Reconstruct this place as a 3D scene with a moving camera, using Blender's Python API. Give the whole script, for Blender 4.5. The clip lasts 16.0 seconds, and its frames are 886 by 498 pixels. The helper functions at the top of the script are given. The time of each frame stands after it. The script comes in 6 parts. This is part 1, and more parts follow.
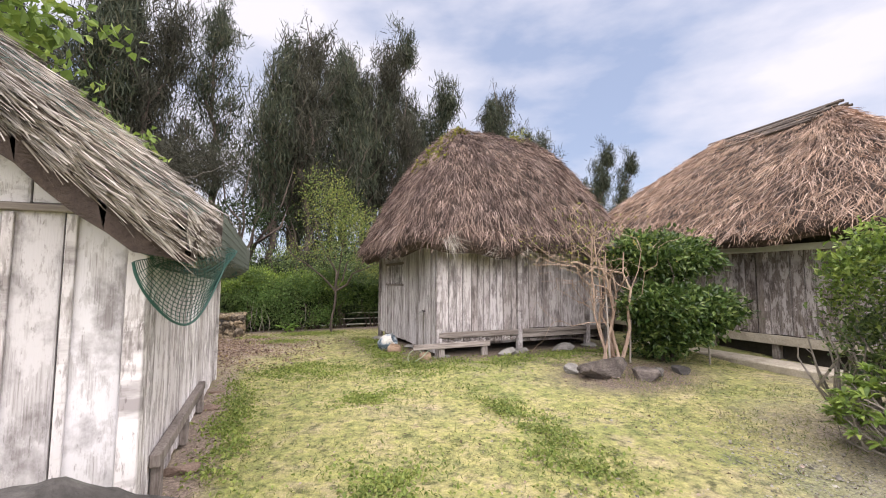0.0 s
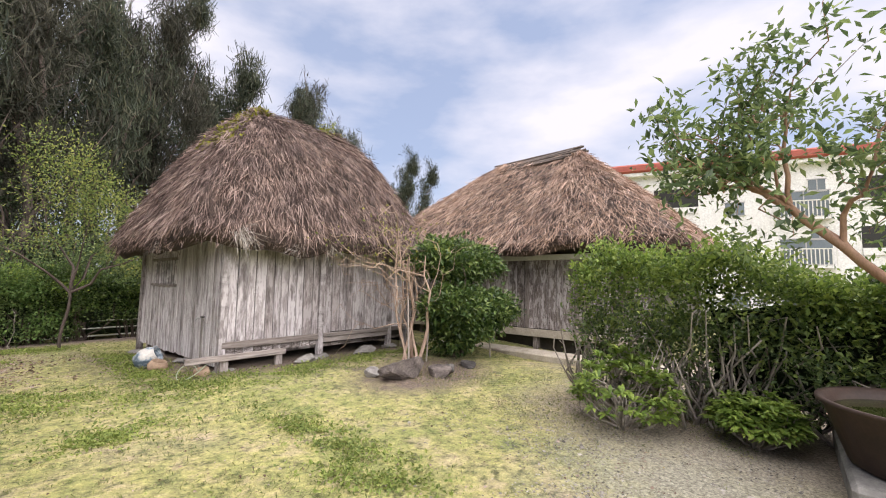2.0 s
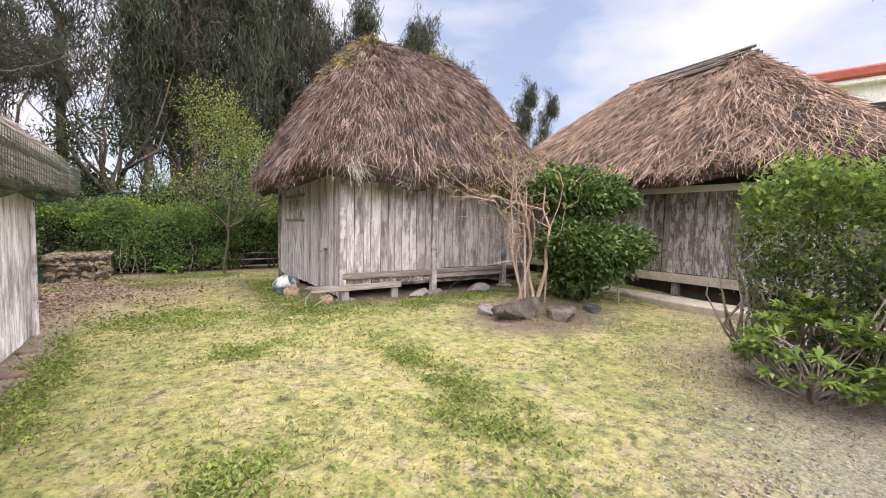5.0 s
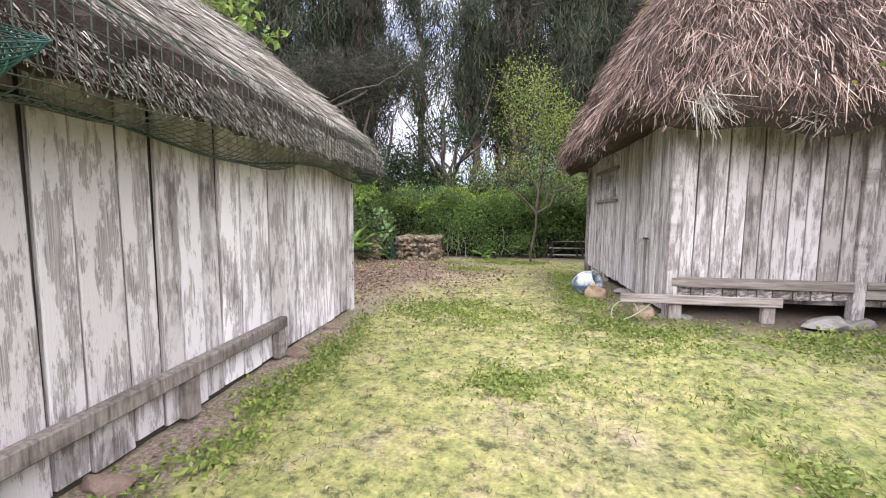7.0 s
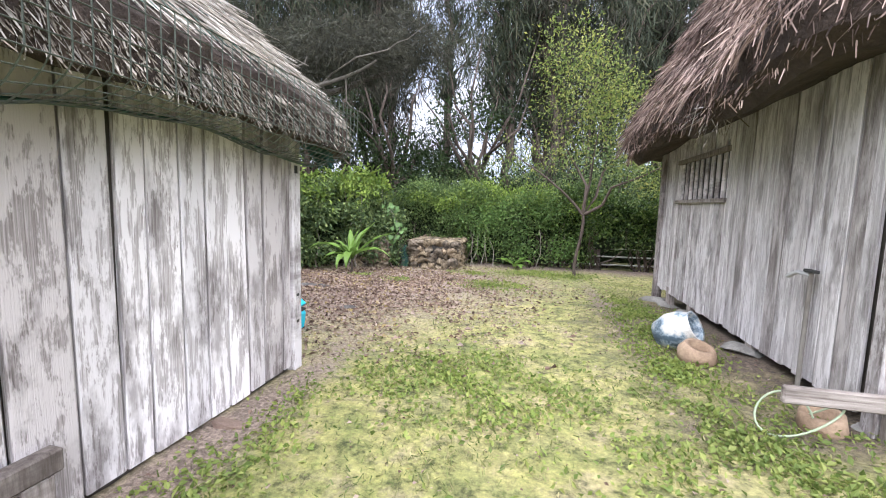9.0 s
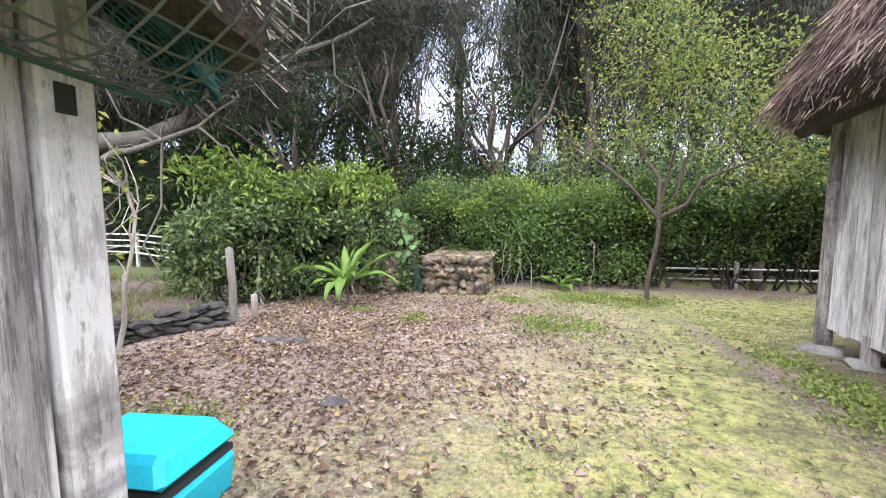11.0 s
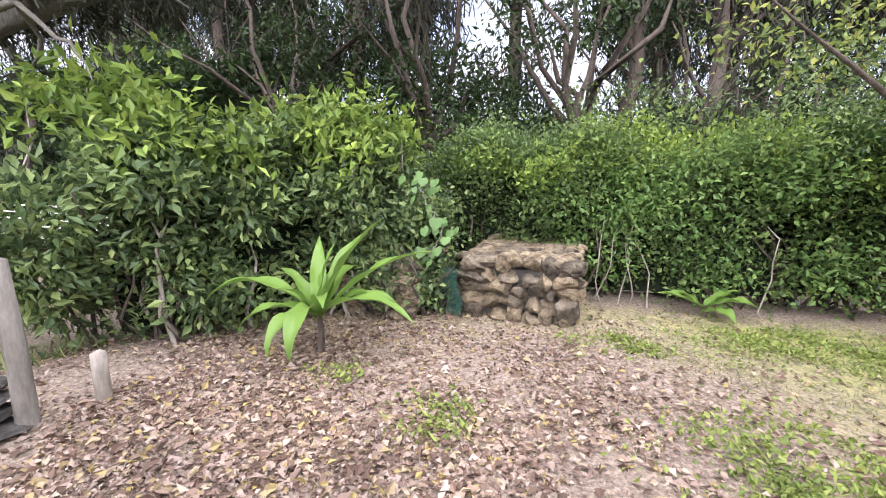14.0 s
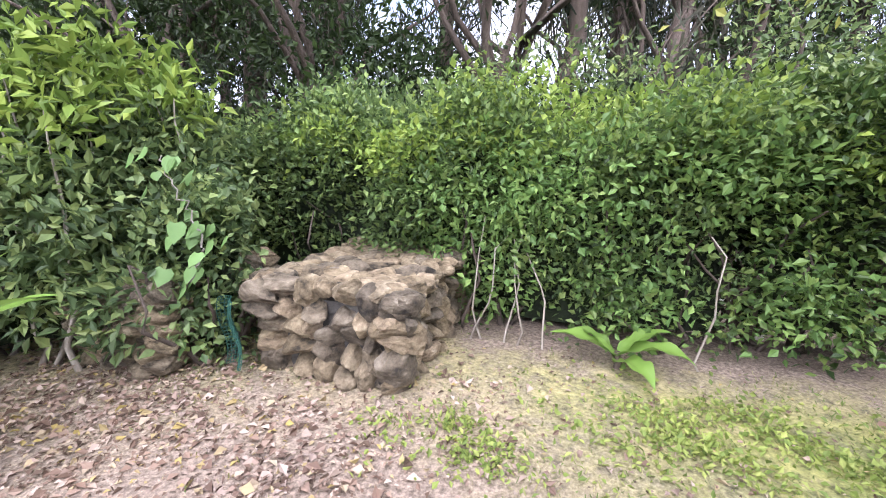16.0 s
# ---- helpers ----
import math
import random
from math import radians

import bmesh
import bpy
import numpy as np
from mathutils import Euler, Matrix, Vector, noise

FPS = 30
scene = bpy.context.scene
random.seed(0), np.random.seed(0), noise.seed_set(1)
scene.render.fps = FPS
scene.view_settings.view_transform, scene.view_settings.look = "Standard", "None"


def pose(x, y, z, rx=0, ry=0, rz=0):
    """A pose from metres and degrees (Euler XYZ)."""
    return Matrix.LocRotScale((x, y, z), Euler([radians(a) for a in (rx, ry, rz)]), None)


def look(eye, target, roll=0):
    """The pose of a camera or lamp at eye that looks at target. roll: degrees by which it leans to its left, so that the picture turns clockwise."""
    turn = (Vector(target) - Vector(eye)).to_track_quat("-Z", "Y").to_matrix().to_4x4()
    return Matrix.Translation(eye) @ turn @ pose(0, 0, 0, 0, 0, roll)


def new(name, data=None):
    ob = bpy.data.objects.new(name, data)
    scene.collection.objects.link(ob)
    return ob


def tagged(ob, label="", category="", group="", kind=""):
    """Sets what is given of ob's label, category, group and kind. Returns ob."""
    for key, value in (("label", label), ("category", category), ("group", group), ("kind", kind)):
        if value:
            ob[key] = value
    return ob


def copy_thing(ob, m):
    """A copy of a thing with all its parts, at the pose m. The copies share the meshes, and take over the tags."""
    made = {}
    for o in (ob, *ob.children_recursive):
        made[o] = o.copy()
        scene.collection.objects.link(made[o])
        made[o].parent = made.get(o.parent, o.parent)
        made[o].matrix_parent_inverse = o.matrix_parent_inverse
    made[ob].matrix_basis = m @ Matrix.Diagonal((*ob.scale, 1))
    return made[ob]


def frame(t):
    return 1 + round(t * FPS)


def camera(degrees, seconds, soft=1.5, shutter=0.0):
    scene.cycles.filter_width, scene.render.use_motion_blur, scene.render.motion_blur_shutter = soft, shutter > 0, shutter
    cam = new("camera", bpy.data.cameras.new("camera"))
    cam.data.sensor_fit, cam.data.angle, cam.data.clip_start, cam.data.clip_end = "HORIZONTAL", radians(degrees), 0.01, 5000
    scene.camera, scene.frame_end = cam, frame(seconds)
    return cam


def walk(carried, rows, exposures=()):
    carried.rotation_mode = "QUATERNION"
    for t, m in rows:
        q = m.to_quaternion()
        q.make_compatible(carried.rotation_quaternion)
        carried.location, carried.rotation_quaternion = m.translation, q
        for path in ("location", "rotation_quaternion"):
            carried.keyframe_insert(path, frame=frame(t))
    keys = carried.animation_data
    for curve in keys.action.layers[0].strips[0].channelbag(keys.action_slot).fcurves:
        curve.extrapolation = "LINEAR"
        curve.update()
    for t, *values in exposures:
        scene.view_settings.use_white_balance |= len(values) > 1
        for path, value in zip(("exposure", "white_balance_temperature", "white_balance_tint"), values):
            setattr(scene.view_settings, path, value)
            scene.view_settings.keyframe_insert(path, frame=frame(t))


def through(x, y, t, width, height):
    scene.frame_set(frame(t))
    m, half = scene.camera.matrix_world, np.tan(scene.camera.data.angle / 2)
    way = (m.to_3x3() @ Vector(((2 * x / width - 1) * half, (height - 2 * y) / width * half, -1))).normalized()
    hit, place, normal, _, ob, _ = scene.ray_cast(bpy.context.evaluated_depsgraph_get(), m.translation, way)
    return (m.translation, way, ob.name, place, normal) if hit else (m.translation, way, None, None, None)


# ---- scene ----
# camera and walk
cam = camera(94.6, 16.0, soft=1.05)
PATH = [
    (0, (1.162, 1.073, 1.566), (1.944, 2.907, 1.716), 0.3),
    (0.5, (1.165, 1.09, 1.568), (2.178, 2.807, 1.721), 0.5),
    (1, (1.267, 1.142, 1.56), (2.49, 2.716, 1.721), 0.7),
    (1.5, (1.312, 1.232, 1.589), (2.714, 2.649, 1.753), 0.9),
    (2, (1.336, 1.337, 1.576), (2.863, 2.619, 1.741), 1.0),
    (2.5, (1.334, 1.378, 1.574), (2.937, 2.562, 1.734), 0.9),
    (3, (1.335, 1.384, 1.573), (2.974, 2.519, 1.725), 0.7),
    (3.5, (1.347, 1.395, 1.56), (2.982, 2.538, 1.696), 0.7),
    (4, (1.352, 1.45, 1.557), (2.954, 2.643, 1.662), 0.8),
    (4.5, (1.507, 1.534, 1.475), (2.984, 2.882, 1.508), 1.1),
    (5, (1.729, 1.746, 1.438), (2.849, 3.399, 1.313), 1.3),
    (5.2, (1.811, 1.881, 1.42), (2.701, 3.664, 1.247), 0.6),
    (7.5, (2.343, 3.935, 1.28), (1.945, 5.885, 1.081), 1.2),
    (8, (2.378, 4.406, 1.287), (1.914, 6.34, 1.075), 1.2),
    (10.3, (1.664, 6.911, 1.363), (1.341, 8.873, 1.156), 1.1),
    (10.5, (1.573, 7.12, 1.362), (1.268, 9.089, 1.189), 0.9),
    (11, (1.353, 7.53, 1.347), (0.901, 9.466, 1.147), -0.1),
    (11.5, (1.085, 7.92, 1.333), (0.534, 9.827, 1.102), 0.2),
    (12, (0.890, 8.49, 1.321), (-0.108, 10.205, 1.076), -1.5),
    (12.5, (0.696, 8.946, 1.304), (-0.476, 10.544, 1.035), -1.1),
    (13, (0.612, 9.387, 1.279), (-0.484, 11.029, 0.958), -1.4),
    (13.5, (0.565, 9.883, 1.253), (-0.341, 11.638, 0.94), -0.2),
    (14, (0.537, 10.383, 1.266), (-0.1, 12.248, 0.927), -0.1),
    (14.5, (0.672, 10.875, 1.254), (0.04, 12.75, 0.961), -1.4),
    (15, (0.814, 11.373, 1.26), (0.307, 13.275, 0.902), -0.6),
    (15.5, (1.096, 11.769, 1.261), (0.491, 13.632, 0.856), -0.8),
    (16, (1.398, 12.182, 1.252), (0.805, 14.046, 0.838), 0.4),
]
walk(cam, [(t, look(eye, target, roll)) for t, eye, target, roll in PATH],
     exposures=[(0, 0.77, 6700, 16), (5, 0.88, 6700, 16), (7.5, 1.12, 6150, 14), (10.5, 1.46, 6000, 13), (13, 1.52, 6300, 15), (16, 1.88, 6000, 18)])

# world and sun
SUN_EL, SUN_AZ = 60, 168
world = bpy.data.worlds.new("sky")
scene.world = world
world.use_nodes = True
wn, wl = world.node_tree.nodes, world.node_tree.links
wn.clear()
w_out, w_bg = wn.new("ShaderNodeOutputWorld"), wn.new("ShaderNodeBackground")
w_sky = wn.new("ShaderNodeTexSky")
w_sky.sky_type, w_sky.sun_disc = "NISHITA", False
w_sky.sun_elevation, w_sky.sun_rotation = radians(SUN_EL), radians(SUN_AZ)
w_co, w_map, w_noise, w_ramp, w_mix = (wn.new("ShaderNodeTexCoord"), wn.new("ShaderNodeMapping"), wn.new("ShaderNodeTexNoise"),
                                       wn.new("ShaderNodeValToRGB"), wn.new("ShaderNodeMix"))
w_map.inputs["Scale"].default_value = (1.0, 1.0, 2.6)
w_noise.inputs["Scale"].default_value, w_noise.inputs["Detail"].default_value, w_noise.inputs["Roughness"].default_value = 2.1, 7, 0.52
w_ramp.color_ramp.elements[0].position, w_ramp.color_ramp.elements[1].position = 0.34, 0.60
w_mix.data_type = "RGBA"
w_mix.inputs["B"].default_value = (7.2, 7.35, 8.1, 1)
w_low = wn.new("ShaderNodeMix")
w_low.data_type = "RGBA"
w_low.inputs["Factor"].default_value = 0.45
w_low.inputs["B"].default_value = (5.4, 6.5, 8.8, 1)
wl.new(w_co.outputs["Generated"], w_map.inputs["Vector"])
wl.new(w_map.outputs["Vector"], w_noise.inputs["Vector"])
wl.new(w_noise.outputs["Fac"], w_ramp.inputs["Fac"])
wl.new(w_ramp.outputs["Color"], w_mix.inputs["Factor"])
wl.new(w_sky.outputs["Color"], w_low.inputs["A"])
wl.new(w_low.outputs["Result"], w_mix.inputs["A"])
wl.new(w_mix.outputs["Result"], w_bg.inputs["Color"])
w_bg.inputs["Strength"].default_value = 0.078
wl.new(w_bg.outputs["Background"], w_out.inputs["Surface"])

sun = new("sun", bpy.data.lights.new("sun", "SUN"))
sun.data.energy, sun.data.angle, sun.data.color = 4.8, radians(110), (1.0, 0.965, 0.93)
sun_dir = Vector((math.sin(radians(SUN_AZ)) * math.cos(radians(SUN_EL)), math.cos(radians(SUN_AZ)) * math.cos(radians(SUN_EL)), math.sin(radians(SUN_EL))))
sun.matrix_world = look(tuple(sun_dir * 60), (0, 0, 0))


# ---- materials ----
def shade(name, rough=0.8):
    m = bpy.data.materials.new(name)
    m.use_nodes = True
    b = m.node_tree.nodes["Principled BSDF"]
    b.inputs["Roughness"].default_value = rough
    return m, m.node_tree.nodes, m.node_tree.links, b


def ramp_node(n, stops):
    r = n.new("ShaderNodeValToRGB")
    e = r.color_ramp.elements
    while len(e) < len(stops):
        e.new(0.5)
    for k, (p, c) in enumerate(stops):
        e[k].position, e[k].color = p, (*c, 1)
    return r


def blend(n, l, fac, a, b, mode="MIX"):
    x = n.new("ShaderNodeMix")
    x.data_type, x.blend_type = "RGBA", mode
    for key, v in (("Factor", fac), ("A", a), ("B", b)):
        if isinstance(v, bpy.types.NodeSocket):
            l.new(v, x.inputs[key])
        elif isinstance(v, (int, float)):
            x.inputs[key].default_value = v
        else:
            x.inputs[key].default_value = (*v, 1)
    return x.outputs["Result"]


def field(n, l, scale, stretch=(1, 1, 1), detail=6, rough=0.6, shift=True, coord="Object"):
    """Noise in object space, shifted from object to object."""
    c, m, t = n.new("ShaderNodeTexCoord"), n.new("ShaderNodeMapping"), n.new("ShaderNodeTexNoise")
    m.inputs["Scale"].default_value = stretch
    if shift:
        o, k = n.new("ShaderNodeObjectInfo"), n.new("ShaderNodeMath")
        k.operation = "MULTIPLY"
        k.inputs[1].default_value = 37.0
        l.new(o.outputs["Random"], k.inputs[0])
        l.new(k.outputs[0], m.inputs["Location"])
    l.new(c.outputs[coord], m.inputs["Vector"])
    l.new(m.outputs["Vector"], t.inputs["Vector"])
    t.inputs["Scale"].default_value, t.inputs["Detail"].default_value, t.inputs["Roughness"].default_value = scale, detail, rough
    return t.outputs["Fac"]


def relief(n, l, b, height, strength, distance):
    u = n.new("ShaderNodeBump")
    u.inputs["Strength"].default_value, u.inputs["Distance"].default_value = strength, distance
    l.new(height, u.inputs["Height"])
    l.new(u.outputs["Normal"], b.inputs["Normal"])


def mottled(name, stops, scale=6, rough=0.85, bump=0.4, dist=0.02, stretch=(1, 1, 1), fine=None, shift=True, tone=False):
    m, n, l, b = shade(name, rough)
    a = field(n, l, scale, stretch, 8, 0.65, shift)
    r = ramp_node(n, stops)
    l.new(a, r.inputs["Fac"])
    f = field(n, l, fine or scale * 9, stretch, 5, 0.7, shift)
    g = ramp_node(n, [(0.25, (0.62, 0.62, 0.62)), (0.75, (1.25, 1.25, 1.25))])
    l.new(f, g.inputs["Fac"])
    c = blend(n, l, 0.8, r.outputs["Color"], g.outputs["Color"], "MULTIPLY")
    if tone:
        o = n.new("ShaderNodeObjectInfo")
        t = ramp_node(n, [(0.0, (0.36, 0.34, 0.33)), (0.35, (0.65, 0.62, 0.60)), (0.65, (0.85, 0.78, 0.64)), (1.0, (1.05, 0.95, 0.84))])
        l.new(o.outputs["Random"], t.inputs["Fac"])
        c = blend(n, l, 0.9, c, t.outputs["Color"], "MULTIPLY")
    l.new(c, b.inputs["Base Color"])
    relief(n, l, b, f, bump, dist)
    return m


def weathered(name, pale, mid, dark, worn=0.5, along=(1, 1, 0.15), metric=False):
    """Old boards: grey grain along the board, peeling pale film, dark stains."""
    m, n, l, b = shade(name, 0.86)
    grain = field(n, l, 40, along, 8, 0.7)
    r = ramp_node(n, [(0.3, dark), (0.48, mid), (0.68, pale)])
    l.new(grain, r.inputs["Fac"])
    flake = field(n, l, 15 if metric else 2.6, (1, 1, 0.22) if metric else (1, 1, 2.2), 12, 0.74)
    k = ramp_node(n, [(worn - 0.018, (0, 0, 0)), (worn + 0.022, (1, 1, 1))])
    l.new(flake, k.inputs["Fac"])
    stain = field(n, l, 1.0, (0.7, 1, 3.2), 6, 0.65)
    s = ramp_node(n, [(0.37, (0.40, 0.38, 0.375)), (0.49, (0.97, 0.97, 0.97))])
    l.new(stain, s.inputs["Fac"])
    c = blend(n, l, k.outputs["Color"], r.outputs["Color"], pale)
    c = blend(n, l, 0.75, c, r.outputs["Color"]) if worn > 0.65 else c
    c = blend(n, l, 0.9, c, s.outputs["Color"], "MULTIPLY")
    o = n.new("ShaderNodeObjectInfo")
    t = ramp_node(n, [(0.0, (0.62, 0.58, 0.565)), (0.5, (0.93, 0.92, 0.93)), (1.0, (1.15, 1.13, 1.13))])
    l.new(o.outputs["Random"], t.inputs["Fac"])
    c = blend(n, l, 0.8, c, t.outputs["Color"], "MULTIPLY")
    l.new(c, b.inputs["Base Color"])
    relief(n, l, b, grain, 0.5, 0.01)
    return m


def strands(name, colours, rough=0.75, through=0.0, spread=(0.0, 1.0), clump=0.0):
    """For meshes of many small islands: each island takes its own tone."""
    m, n, l, b = shade(name, rough)
    g = n.new("ShaderNodeNewGeometry")
    r = ramp_node(n, [(spread[0] + (spread[1] - spread[0]) * k / (len(colours) - 1), c) for k, c in enumerate(colours)])
    l.new(g.outputs["Random Per Island"], r.inputs["Fac"])
    big = field(n, l, 1.7, (1, 1, 1), 4, 0.6)
    q = ramp_node(n, [(0.3, (0.7, 0.7, 0.72)), (0.7, (1.2, 1.18, 1.1))])
    l.new(big, q.inputs["Fac"])
    c = blend(n, l, 0.8, r.outputs["Color"], q.outputs["Color"], "MULTIPLY")
    # clump multiplies in noise patches, the dark ones painted as shaded gaps between clumps
    if clump:
        h = field(n, l, 4.5, (1, 1, 0.55), 6, 0.65)
        k = ramp_node(n, [(0.34, (0.30, 0.27, 0.26)), (0.47, (0.85, 0.83, 0.82)), (0.66, (1.3, 1.27, 1.25))])
        l.new(h, k.inputs["Fac"])
        c = blend(n, l, clump, c, k.outputs["Color"], "MULTIPLY")
    l.new(c, b.inputs["Base Color"])
    b.inputs["Specular IOR Level"].default_value = 0.3
    if through:
        t, x = n.new("ShaderNodeBsdfTranslucent"), n.new("ShaderNodeMixShader")
        x.inputs[0].default_value = through
        l.new(c, t.inputs["Color"])
        l.new(b.outputs[0], x.inputs[1])
        l.new(t.outputs[0], x.inputs[2])
        l.new(x.outputs[0], n["Material Output"].inputs["Surface"])
    return m


def plain(name, colour, rough=0.5, metal=0.0):
    m, n, l, b = shade(name, rough)
    f = field(n, l, 14, (1, 1, 1), 6, 0.7)
    g = ramp_node(n, [(0.3, (0.85, 0.85, 0.85)), (0.7, (1.08, 1.08, 1.08))])
    l.new(f, g.inputs["Fac"])
    l.new(blend(n, l, 0.8, colour, g.outputs["Color"], "MULTIPLY"), b.inputs["Base Color"])
    b.inputs["Metallic"].default_value = metal
    return m


